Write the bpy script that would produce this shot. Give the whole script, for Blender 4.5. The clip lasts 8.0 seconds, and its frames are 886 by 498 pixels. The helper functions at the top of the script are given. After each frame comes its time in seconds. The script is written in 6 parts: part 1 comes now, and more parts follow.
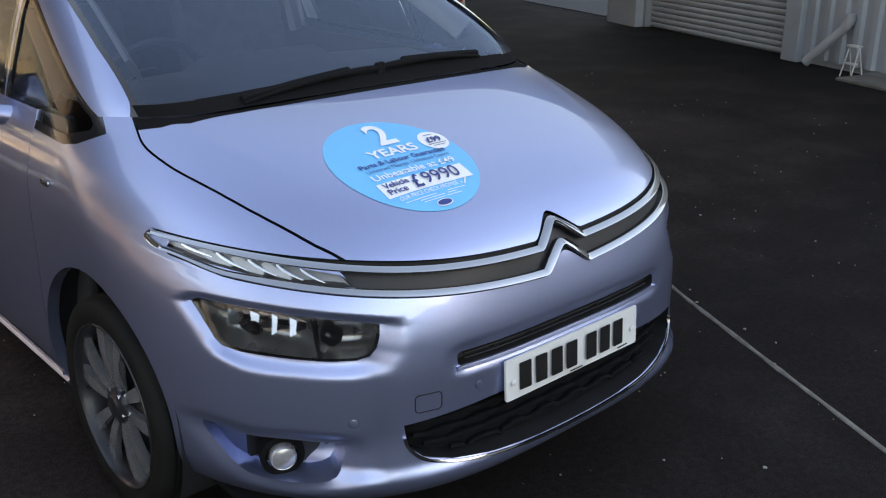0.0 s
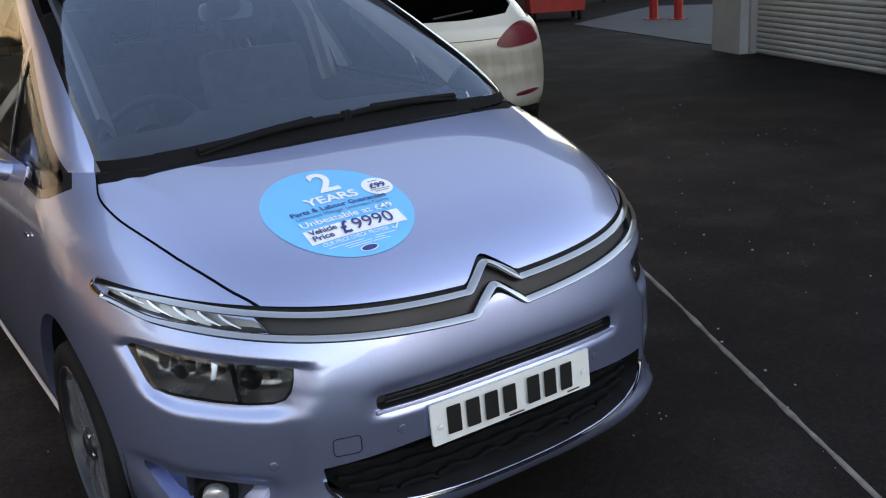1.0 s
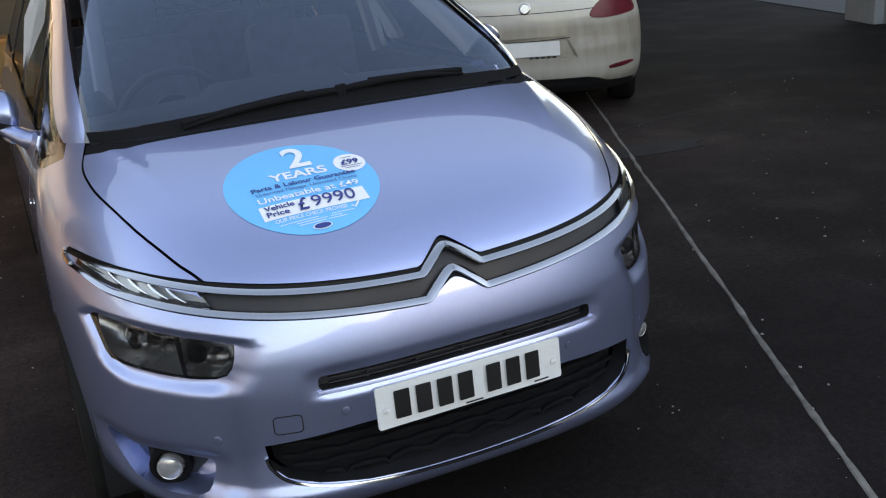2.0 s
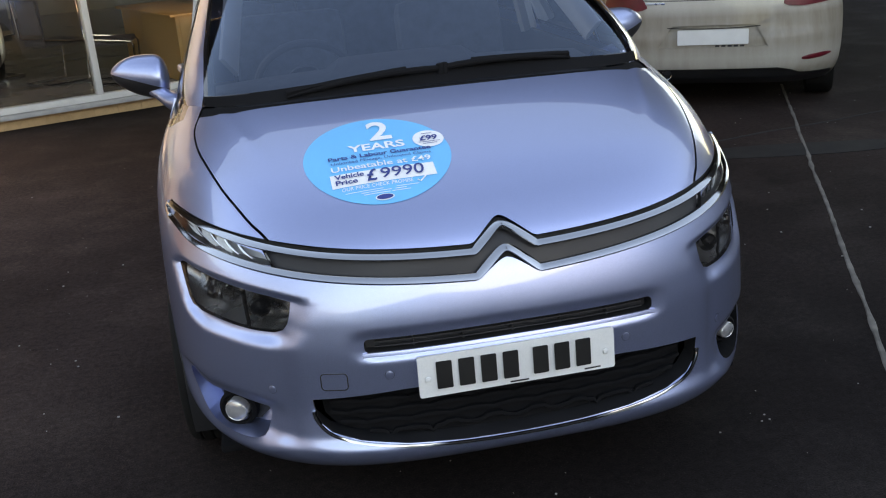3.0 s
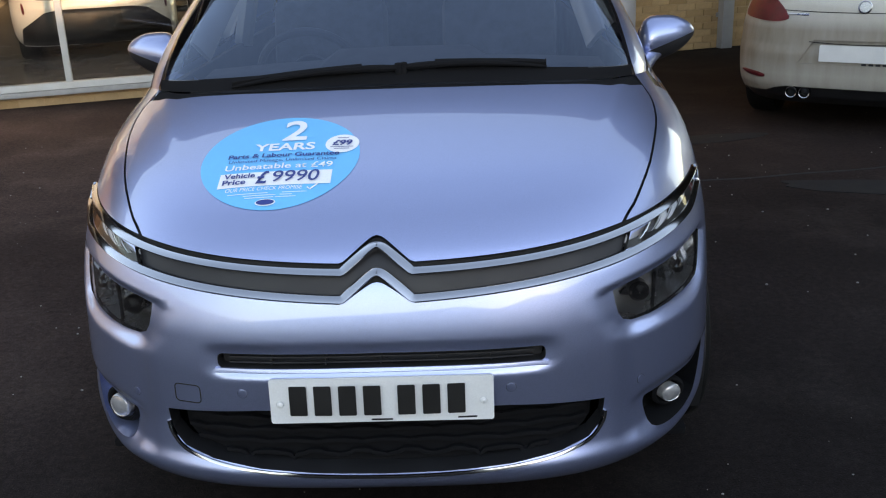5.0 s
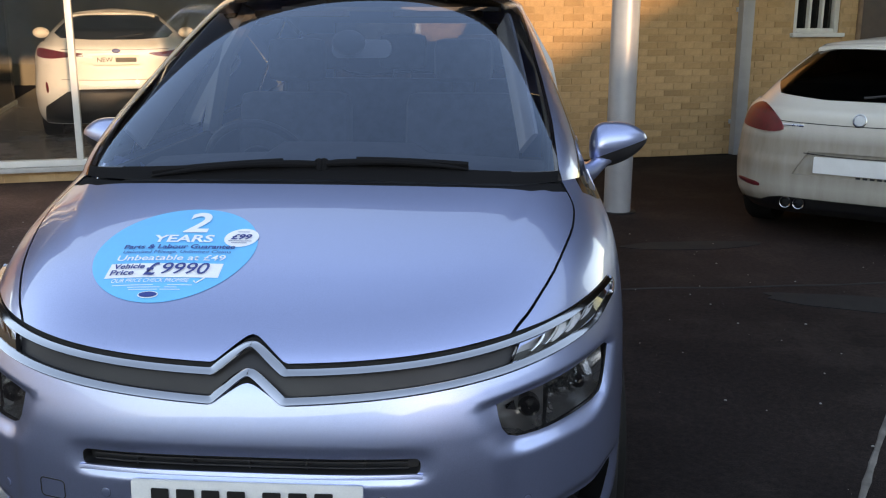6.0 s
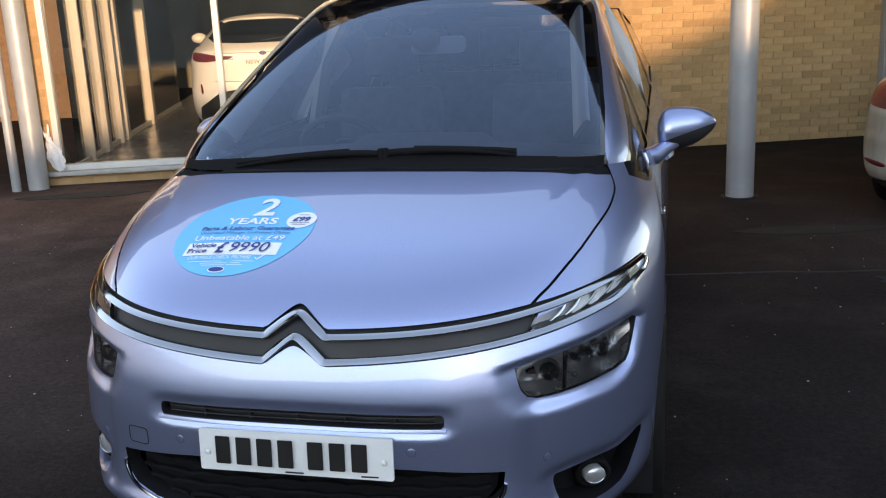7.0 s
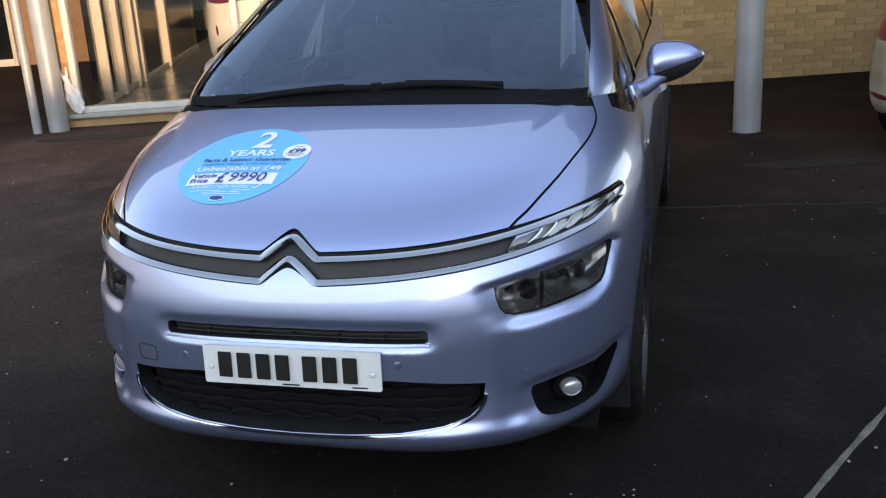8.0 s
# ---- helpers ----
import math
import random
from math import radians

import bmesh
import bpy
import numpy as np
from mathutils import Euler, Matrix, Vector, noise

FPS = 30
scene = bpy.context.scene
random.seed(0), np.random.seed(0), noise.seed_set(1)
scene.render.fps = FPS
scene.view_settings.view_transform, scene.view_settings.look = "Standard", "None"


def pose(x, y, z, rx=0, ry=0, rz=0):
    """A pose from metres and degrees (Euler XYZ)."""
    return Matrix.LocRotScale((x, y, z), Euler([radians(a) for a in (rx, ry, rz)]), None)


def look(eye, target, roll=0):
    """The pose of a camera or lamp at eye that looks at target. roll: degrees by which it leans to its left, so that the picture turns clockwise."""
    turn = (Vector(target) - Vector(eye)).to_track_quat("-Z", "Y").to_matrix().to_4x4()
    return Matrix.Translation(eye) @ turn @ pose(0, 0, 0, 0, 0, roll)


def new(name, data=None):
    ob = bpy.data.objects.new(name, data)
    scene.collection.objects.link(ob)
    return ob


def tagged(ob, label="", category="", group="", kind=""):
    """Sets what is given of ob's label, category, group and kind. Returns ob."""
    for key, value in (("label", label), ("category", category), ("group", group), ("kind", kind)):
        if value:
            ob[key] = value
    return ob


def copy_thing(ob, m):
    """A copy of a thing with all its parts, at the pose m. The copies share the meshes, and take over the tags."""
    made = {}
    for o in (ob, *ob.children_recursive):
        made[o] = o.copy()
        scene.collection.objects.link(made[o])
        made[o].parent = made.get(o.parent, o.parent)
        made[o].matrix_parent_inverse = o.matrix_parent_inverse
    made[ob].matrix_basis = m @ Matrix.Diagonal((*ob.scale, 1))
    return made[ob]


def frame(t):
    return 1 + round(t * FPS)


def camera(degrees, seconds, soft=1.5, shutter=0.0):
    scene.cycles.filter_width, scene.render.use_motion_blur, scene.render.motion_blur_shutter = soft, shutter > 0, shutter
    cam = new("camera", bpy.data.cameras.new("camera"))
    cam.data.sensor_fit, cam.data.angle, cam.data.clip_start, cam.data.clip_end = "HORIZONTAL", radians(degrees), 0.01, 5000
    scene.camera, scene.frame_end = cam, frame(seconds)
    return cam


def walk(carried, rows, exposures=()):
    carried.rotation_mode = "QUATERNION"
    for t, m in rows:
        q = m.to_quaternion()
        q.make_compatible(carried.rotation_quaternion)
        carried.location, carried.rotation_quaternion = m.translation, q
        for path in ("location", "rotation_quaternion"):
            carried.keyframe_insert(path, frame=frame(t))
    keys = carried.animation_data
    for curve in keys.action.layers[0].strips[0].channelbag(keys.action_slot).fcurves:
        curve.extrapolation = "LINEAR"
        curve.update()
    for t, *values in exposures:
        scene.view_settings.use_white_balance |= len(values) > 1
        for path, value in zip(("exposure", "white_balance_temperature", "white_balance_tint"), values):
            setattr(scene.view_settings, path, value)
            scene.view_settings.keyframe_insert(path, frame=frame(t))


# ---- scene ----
from mathutils.bvhtree import BVHTree

cam = camera(49.4, 8.0, 1.15)
PATH = [
    (0, (-1.804, -1.486, 1.66), (-0.55, -0.094, 0.962), -0.0),
    (0.5, (-1.588, -1.643, 1.664), (-0.37, -0.205, 0.994), -1.6),
    (1, (-1.381, -1.834, 1.672), (-0.344, -0.24, 1.052), -3.8),
    (2.5, (-0.747, -2.082, 1.625), (-0.167, -0.287, 0.96), -5.0),
    (3, (-0.578, -2.181, 1.618), (-0.232, -0.325, 0.959), -4.5),
    (3.5, (-0.36, -2.114, 1.604), (-0.028, -0.275, 0.892), -3.6),
    (4, (-0.187, -2.036, 1.612), (0.001, -0.165, 0.932), -2.6),
    (5.5, (0.407, -1.99, 1.56), (0.298, -0.095, 0.93), -1.6),
    (6, (0.565, -1.926, 1.582), (0.437, 0.012, 1.106), 0.1),
    (6.5, (0.759, -2.012, 1.595), (0.468, -0.066, 1.233), -1.7),
    (7, (0.92, -2.107, 1.598), (0.465, -0.221, 1.111), -2.6),
    (7.5, (0.985, -2.199, 1.581), (0.463, -0.337, 1.071), -3.5),
    (8, (1.061, -2.247, 1.594), (0.562, -0.406, 0.994), -3.4),
]
EXPOSURES = [(0, 2.64, 8850, 27), (4.5, 2.64, 8550, 26), (6.5, 2.66, 8250, 25), (8, 2.74, 8300, 25)]
walk(cam, [(t, look(eye, target, roll)) for t, eye, target, roll in PATH], EXPOSURES)

# ---- light: clear sky, low warm sun that only the upper facade catches ----
SUN_TO = Vector((0.42, -0.88, 0.125)).normalized()
world = bpy.data.worlds.new("world")
scene.world = world
world.use_nodes = True
wn, wl = world.node_tree.nodes, world.node_tree.links
sky = wn.new("ShaderNodeTexSky")
sky.sky_type, sky.sun_disc = "NISHITA", False
sky.sun_elevation = math.asin(SUN_TO.z)
sky.sun_rotation = math.atan2(SUN_TO.x, SUN_TO.y)
sky.air_density, sky.dust_density, sky.ozone_density = 1.0, 0.12, 1.3
wl.new(sky.outputs[0], wn["Background"].inputs[0])
wn["Background"].inputs[1].default_value = 0.15
sun = new("sun", bpy.data.lights.new("sun", "SUN"))
sun.data.energy, sun.data.angle, sun.data.color = 0.72, radians(1.0), (1.0, 0.74, 0.46)
sun.matrix_world = look(SUN_TO * 60, (0, 0, 0))


# ---- materials ----
def material(name, base=(0.5, 0.5, 0.5), rough=0.5, metal=0.0, coat=0.0, spec=0.5):
    m = bpy.data.materials.new(name)
    m.use_nodes = True
    b = m.node_tree.nodes["Principled BSDF"]
    b.inputs["Base Color"].default_value = (*base, 1)
    b.inputs["Roughness"].default_value = rough
    b.inputs["Metallic"].default_value = metal
    b.inputs["Coat Weight"].default_value = coat
    b.inputs["Coat Roughness"].default_value = 0.04
    b.inputs["Specular IOR Level"].default_value = spec
    return m


def texture(m, kind, scale, detail=4.0, coords="Object", rough=0.6):
    nt = m.node_tree
    tc = nt.nodes.new("ShaderNodeTexCoord")
    tx = nt.nodes.new("ShaderNodeTexNoise" if kind == "noise" else "ShaderNodeTexVoronoi")
    tx.inputs["Scale"].default_value = scale
    tx.inputs["Detail"].default_value = detail
    tx.inputs["Roughness"].default_value = rough
    nt.links.new(tc.outputs[coords], tx.inputs["Vector"])
    return tx


def ramp(m, source, stops):
    r = m.node_tree.nodes.new("ShaderNodeValToRGB")
    while len(r.color_ramp.elements) < len(stops):
        r.color_ramp.elements.new(0.5)
    for e, (at, c) in zip(r.color_ramp.elements, stops):
        e.position, e.color = at, (c, c, c, 1) if isinstance(c, (int, float)) else (*c, 1)
    m.node_tree.links.new(source, r.inputs[0])
    return r.outputs[0]


def mix(m, a, b, fac, blend="MIX"):
    n = m.node_tree.nodes.new("ShaderNodeMix")
    n.data_type, n.blend_type = "RGBA", blend
    for socket, v in ((n.inputs[0], fac), (n.inputs[6], a), (n.inputs[7], b)):
        if isinstance(v, (int, float)):
            socket.default_value = v
        elif isinstance(v, tuple):
            socket.default_value = (*v, 1)
        else:
            m.node_tree.links.new(v, socket)
    return n.outputs[2]


def into(m, source, socket):
    m.node_tree.links.new(source, m.node_tree.nodes["Principled BSDF"].inputs[socket])


def bump(m, source, strength, distance):
    n = m.node_tree.nodes.new("ShaderNodeBump")
    n.inputs["Strength"].default_value, n.inputs["Distance"].default_value = strength, distance
    m.node_tree.links.new(source, n.inputs["Height"])
    into(m, n.outputs[0], "Normal")


def worn(name, base, rough, metal=0.0, coat=0.0, spread=0.15, scale=6.0, grain=220.0, depth=0.0004):
    """A plain material with stains at one scale and grain at another."""
    m = material(name, base, rough, metal, coat)
    big, fine = texture(m, "noise", scale), texture(m, "noise", grain, 2.0)
    dark = tuple(c * (1 - spread) for c in base)
    light = tuple(min(1, c * (1 + spread)) for c in base)
    c = mix(m, dark, light, ramp(m, big.outputs[0], [(0.3, 0.0), (0.7, 1.0)]))
    into(m, mix(m, c, ramp(m, fine.outputs[0], [(0.3, 0.75), (0.7, 1.0)]), 0.25, "MULTIPLY"), "Base Color")
    into(m, ramp(m, big.outputs[0], [(0.3, max(0.02, rough * 0.85)), (0.75, min(1, rough * 1.2))]), "Roughness")
    if depth:
        bump(m, fine.outputs[0], 0.3, depth)
    return m


def paint(name, base, metal, rough, dirt=0.0, dirt_colour=(0.25, 0.2, 0.15), top=0.6):
    """Car paint: flakes under a clear coat, a film of road dirt that thins out upwards."""
    m = material(name, base, rough, metal, 1.0)
    m.node_tree.nodes["Principled BSDF"].inputs["Coat IOR"].default_value = 1.55
    flake = texture(m, "noise", 900.0, 1.0)
    film = texture(m, "noise", 3.0, 5.0)
    c = mix(m, tuple(v * 0.86 for v in base), tuple(min(1, v * 1.12) for v in base), ramp(m, flake.outputs[0], [(0.35, 0.0), (0.65, 1.0)]))
    if dirt:
        tc = m.node_tree.nodes.new("ShaderNodeTexCoord")
        sx = m.node_tree.nodes.new("ShaderNodeSeparateXYZ")
        m.node_tree.links.new(tc.outputs["Object"], sx.inputs[0])
        streak = texture(m, "noise", 14.0, 6.0)
        stretch = m.node_tree.nodes.new("ShaderNodeMapping")
        stretch.inputs["Scale"].default_value = (1.0, 1.0, 0.16)
        m.node_tree.links.new(tc.outputs["Object"], stretch.inputs["Vector"])
        m.node_tree.links.new(stretch.outputs[0], streak.inputs["Vector"])
        height = ramp(m, sx.outputs[2], [(0.30, 0.9), (0.42, 0.72), (0.52, 1.0), (top - 0.08, 1.0), (top, 0.5), (1.0, 0.12)])
        amount = mix(m, height, ramp(m, streak.outputs[0], [(0.3, 0.78), (0.7, 1.0)]), 0.9, "MULTIPLY")
        c = mix(m, c, dirt_colour, mix(m, (0, 0, 0), amount, dirt))
        into(m, ramp(m, amount, [(0.0, rough), (0.6, 0.7)]), "Roughness")
        into(m, ramp(m, amount, [(0.0, 1.0), (0.6, 0.2)]), "Coat Weight")
    into(m, c, "Base Color")
    into(m, ramp(m, film.outputs[0], [(0.35, 0.006), (0.75, 0.025)]), "Coat Roughness")
    return m


def pane(name, tint, ior=1.45, rough=0.0, sheen=(1.0, 1.0, 1.0)):
    """Thin glass: clear straight on, mirror-like at a glance."""
    m = bpy.data.materials.new(name)
    m.use_nodes = True
    nt = m.node_tree
    nt.nodes.remove(nt.nodes["Principled BSDF"])
    clear, gloss = nt.nodes.new("ShaderNodeBsdfTransparent"), nt.nodes.new("ShaderNodeBsdfGlossy")
    clear.inputs[0].default_value = (*tint, 1)
    gloss.inputs["Color"].default_value = (*sheen, 1)
    gloss.inputs["Roughness"].default_value = rough
    f, blend = nt.nodes.new("ShaderNodeFresnel"), nt.nodes.new("ShaderNodeMixShader")
    f.inputs[0].default_value = ior
    nt.links.new(f.outputs[0], blend.inputs[0])
    nt.links.new(clear.outputs[0], blend.inputs[1])
    nt.links.new(gloss.outputs[0], blend.inputs[2])
    nt.links.new(blend.outputs[0], nt.nodes["Material Output"].inputs[0])
    return m


def asphalt():
    m = material("asphalt", (0.02, 0.0185, 0.018), 0.9, spec=0.12)
    grit, patch, damp, wide = texture(m, "noise", 160.0, 3.0), texture(m, "noise", 0.55, 6.0), texture(m, "noise", 1.6, 7.0), texture(m, "noise", 0.16, 3.0)
    c = mix(m, (0.0112, 0.0085, 0.0081), (0.0190, 0.0147, 0.0138), ramp(m, patch.outputs[0], [(0.35, 0.0), (0.68, 1.0)]))
    c = mix(m, c, (0.036, 0.029, 0.0265), ramp(m, damp.outputs[0], [(0.50, 0.0), (0.78, 0.6)]))
    c = mix(m, c, (0.0125, 0.0097, 0.0093), ramp(m, wide.outputs[0], [(0.45, 0.0), (0.6, 0.6)]))
    c = mix(m, c, ramp(m, grit.outputs[0], [(0.32, 0.45), (0.70, 1.55)]), 0.9, "MULTIPLY")
    stone = texture(m, "noise", 420.0, 2.0)
    c = mix(m, c, ramp(m, stone.outputs[0], [(0.35, 0.6), (0.68, 1.5)]), 0.7, "MULTIPLY")
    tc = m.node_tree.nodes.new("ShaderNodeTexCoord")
    # Three round areas paler than the rest, broken up by the patch noise.
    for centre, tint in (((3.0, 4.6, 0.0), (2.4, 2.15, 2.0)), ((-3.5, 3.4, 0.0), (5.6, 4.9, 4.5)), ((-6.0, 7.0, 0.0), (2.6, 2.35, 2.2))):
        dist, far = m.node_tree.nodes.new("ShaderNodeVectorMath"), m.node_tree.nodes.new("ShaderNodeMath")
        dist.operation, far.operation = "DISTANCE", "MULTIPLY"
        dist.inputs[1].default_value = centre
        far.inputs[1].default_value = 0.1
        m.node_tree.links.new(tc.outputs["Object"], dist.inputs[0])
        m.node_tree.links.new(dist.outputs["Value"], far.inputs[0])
        paler = mix(m, ramp(m, far.outputs[0], [(0.10, 1.0), (0.40, 0.0)]), ramp(m, patch.outputs[0], [(0.25, 0.45), (0.52, 1.0)]), 1.0, "MULTIPLY")
        c = mix(m, c, mix(m, c, tint, 1.0, "MULTIPLY"), paler)
    clump = texture(m, "noise", 38.0, 4.0)
    c = mix(m, c, ramp(m, clump.outputs[0], [(0.33, 0.62), (0.68, 1.4)]), 0.8, "MULTIPLY")
    chip = texture(m, "voronoi", 60.0, 0.0)
    into(m, mix(m, c, (0.09, 0.085, 0.08), ramp(m, chip.outputs["Distance"], [(0.05, 0.5), (0.11, 0.0)])), "Base Color")
    into(m, ramp(m, damp.outputs[0], [(0.3, 0.97), (0.7, 0.82)]), "Roughness")
    bump(m, grit.outputs[0], 0.7, 0.004)
    return m


def brick_material(name, dark, mid, light):
    m = material(name, mid, 0.88)
    info = m.node_tree.nodes.new("ShaderNodeObjectInfo")
    geo = m.node_tree.nodes.new("ShaderNodeNewGeometry")
    add = m.node_tree.nodes.new("ShaderNodeMath")
    add.operation = "ADD"
    m.node_tree.links.new(info.outputs["Random"], add.inputs[0])
    m.node_tree.links.new(geo.outputs["Random Per Island"], add.inputs[1])
    one = m.node_tree.nodes.new("ShaderNodeMath")
    one.operation = "FRACT"
    m.node_tree.links.new(add.outputs[0], one.inputs[0])
    c = ramp(m, one.outputs[0], [(0.0, dark), (0.25, mid), (0.8, light), (1.0, tuple(v * 0.85 for v in dark))])
    soil, grain = texture(m, "noise", 9.0, 5.0), texture(m, "noise", 130.0, 3.0)
    c = mix(m, c, ramp(m, soil.outputs[0], [(0.3, 0.75), (0.65, 1.05)]), 0.6, "MULTIPLY")
    into(m, mix(m, c, ramp(m, grain.outputs[0], [(0.3, 0.7), (0.7, 1.1)]), 0.5, "MULTIPLY"), "Base Color")
    bump(m, grain.outputs[0], 0.6, 0.003)
    return m


M_PAINT = paint("blue_metallic_paint", (0.36, 0.43, 0.67), 0.86, 0.32)
M_DARKCHROME = worn("dark_chrome", (0.45, 0.46, 0.48), 0.24, 1.0, spread=0.15, depth=0)
M_FOGLENS = worn("silvered_fog_lens", (0.48, 0.48, 0.49), 0.16, 0.5, coat=1.0, spread=0.15, scale=40.0, depth=0)
M_WHITE_DIRTY = paint("dirty_white_paint", (0.66, 0.65, 0.60), 0.0, 0.35, 1.0, (0.23, 0.196, 0.15), 0.80)
M_WHITE_CLEAN = paint("white_paint", (0.8, 0.8, 0.78), 0.0, 0.35)
M_SILVERCAR = paint("dark_grey_paint", (0.06, 0.06, 0.07), 0.4, 0.3)
M_CHROME = worn("chrome", (0.54, 0.56, 0.59), 0.10, 1.0, spread=0.04, depth=0)
M_SATIN = worn("satin_aluminium", (0.6, 0.61, 0.63), 0.28, 1.0, spread=0.06, depth=0)
M_BLACK = worn("black_plastic", (0.018, 0.018, 0.02), 0.45, spread=0.3)
M_GLOSSBLACK = worn("gloss_black", (0.012, 0.012, 0.014), 0.12, coat=0.6, spread=0.2, depth=0)
M_BAND = worn("dark_grey_grille_plastic", (0.014, 0.0135, 0.016), 0.5, spread=0.2)
M_RUBBER = worn("tyre_rubber", (0.012, 0.0115, 0.011), 0.75, spread=0.35, scale=14.0, depth=0.0008)
M_RUBBER.node_tree.nodes["Principled BSDF"].inputs["Specular IOR Level"].default_value = 0.15
M_SEAL = worn("black_rubber_seal", (0.006, 0.006, 0.006), 0.8, spread=0.2, depth=0)
M_RIMDARK = worn("dark_grey_alloy", (0.035, 0.035, 0.04), 0.3, 0.3, spread=0.15, depth=0)
M_RIM = worn("diamond_cut_alloy", (0.58, 0.59, 0.62), 0.18, 0.8, spread=0.1, depth=0)
M_LENS = pane("clear_lamp_lens", (0.95, 0.96, 0.97), 1.7)
M_SLIMLENS = pane("slim_lamp_lens", (0.95, 0.96, 0.97), 1.36)
M_WINDSCREEN = pane("windscreen_glass", (0.80, 0.85, 0.94), 2.0, 0.0, (0.62, 0.78, 1.0))
M_SIDEGLASS = pane("side_glass", (0.82, 0.86, 0.84), 1.52)
M_ROOFGLASS = pane("dark_roof_glass", (0.30, 0.32, 0.32), 1.6)
M_BORDER = worn("black_glass_border", (0.010, 0.010, 0.013), 0.08, coat=1.0, spread=0.2, depth=0)
M_SCUTTLE = material("matt_black_scuttle", (0.008, 0.008, 0.009), 0.9, spec=0.1)
M_TINTED = pane("tinted_glass", (0.10, 0.11, 0.11), 1.5)
M_REARGLASS = pane("rear_privacy_glass", (0.36, 0.38, 0.38), 1.5)
M_SHOPGLASS = pane("shop_window_glass", (0.92, 0.92, 0.90), 1.56)
M_REFLECTOR = worn("lamp_reflector", (0.75, 0.76, 0.78), 0.12, 1.0, spread=0.1, depth=0)
M_LAMPDARK = worn("dark_lamp_bowl", (0.42, 0.422, 0.43), 0.26, 0.85, spread=0.2, depth=0)
M_LAMPGREY = worn("lamp_bezel_grey", (0.42, 0.42, 0.43), 0.4, 0.2, spread=0.15, depth=0)
M_FROST = worn("frosted_lamp_diffuser", (0.72, 0.74, 0.76), 0.25, spread=0.08, depth=0)
M_PLATE = worn("white_reflective_plate", (0.74, 0.75, 0.74), 0.35, spread=0.05)
M_INK = worn("black_ink", (0.012, 0.012, 0.012), 0.4, spread=0.2, depth=0)
M_STICKER = worn("bright_blue_vinyl", (0.075, 0.50, 0.87), 0.38, spread=0.04, depth=0)
M_VINYLWHITE = worn("white_vinyl", (0.85, 0.86, 0.87), 0.4, spread=0.03, depth=0)
M_NAVY = worn("navy_ink", (0.014, 0.04, 0.22), 0.4, spread=0.1, depth=0)
M_SIGNBLUE = worn("navy_sign_vinyl", (0.02, 0.035, 0.13), 0.35, spread=0.06, depth=0)
M_SIGNWHITE = worn("white_sign_plastic", (0.82, 0.82, 0.8), 0.4, spread=0.04)
M_REDLAMP = worn("red_lamp_lens", (0.13, 0.004, 0.012), 0.38, spread=0.3, scale=18.0, depth=0)
M_REDLAMP.node_tree.nodes["Principled BSDF"].inputs["Specular IOR Level"].default_value = 0.5
M_SMOKELAMP = worn("smoked_lamp_lens", (0.14, 0.02, 0.03), 0.15, coat=0.8, spread=0.2, depth=0)
M_CABIN = worn("dark_cabin_plastic", (0.06, 0.061, 0.066), 0.6, spread=0.2)
M_SEAT = worn("dark_grey_seat_cloth", (0.075, 0.078, 0.09), 0.9, spread=0.25, scale=20.0)
M_TRIMLIGHT = worn("pale_grey_pillar_trim", (0.46, 0.455, 0.45), 0.7, spread=0.08)
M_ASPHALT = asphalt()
M_LINE = worn("worn_pale_joint", (0.17, 0.155, 0.135), 0.85, spread=0.5, scale=9.0, grain=90.0)
M_BRICK = brick_material("buff_brick", (0.40, 0.25, 0.12), (0.47, 0.30, 0.15), (0.51, 0.335, 0.175))
# Base darkened in place of shade on the set-back wall; window_4's frame shares it.
M_DIM_BRICK = worn("dimmed_brown_brick", (0.20, 0.125, 0.08), 0.9, spread=0.25, scale=8.0)
M_MORTAR = worn("mortar", (0.43, 0.28, 0.15), 0.95, spread=0.2, scale=12.0)
M_STEEL = worn("grey_painted_steel", (0.36, 0.37, 0.385), 0.38, 0.25, spread=0.1, scale=4.0)
M_FRAMEWHITE = worn("white_window_frame", (0.60, 0.60, 0.58), 0.35, spread=0.06, scale=5.0)
M_CILL = worn("weathered_white_cill", (0.38, 0.38, 0.37), 0.5, spread=0.15, scale=7.0)
M_FLOOR = worn("grey_showroom_tile", (0.22, 0.22, 0.225), 0.22, spread=0.2, scale=2.0)
M_SHOPWALL = worn("grey_showroom_wall", (0.24, 0.23, 0.20), 0.8, spread=0.2, scale=1.5)
M_COLUMN = worn("cream_painted_frame", (0.56, 0.54, 0.50), 0.5, spread=0.06)
M_WOOD = worn("light_oak_laminate", (0.42, 0.27, 0.11), 0.45, spread=0.18, scale=3.0, grain=60.0)
M_CLAD = worn("grey_metal_cladding", (0.36, 0.39, 0.42), 0.5, 0.1, spread=0.12, scale=2.5)
M_SHUTTER = worn("grey_roller_shutter", (0.42, 0.44, 0.46), 0.45, 0.2, spread=0.12, scale=3.0)
M_CONCRETE = worn("worn_concrete", (0.055, 0.058, 0.066), 0.85, spread=0.25, scale=1.8, depth=0.002)
M_KERB = worn("kerb_concrete", (0.16, 0.145, 0.125), 0.9, spread=0.3, scale=6.0, depth=0.002)
M_REDBIN = worn("red_plastic", (0.5, 0.03, 0.025), 0.45, spread=0.15)
M_HEDGE = worn("dark_boundary", (0.014, 0.015, 0.014), 0.95, spread=0.5, scale=2.0)
M_BAG = worn("white_polythene", (0.8, 0.8, 0.82), 0.35, spread=0.05, scale=30.0)
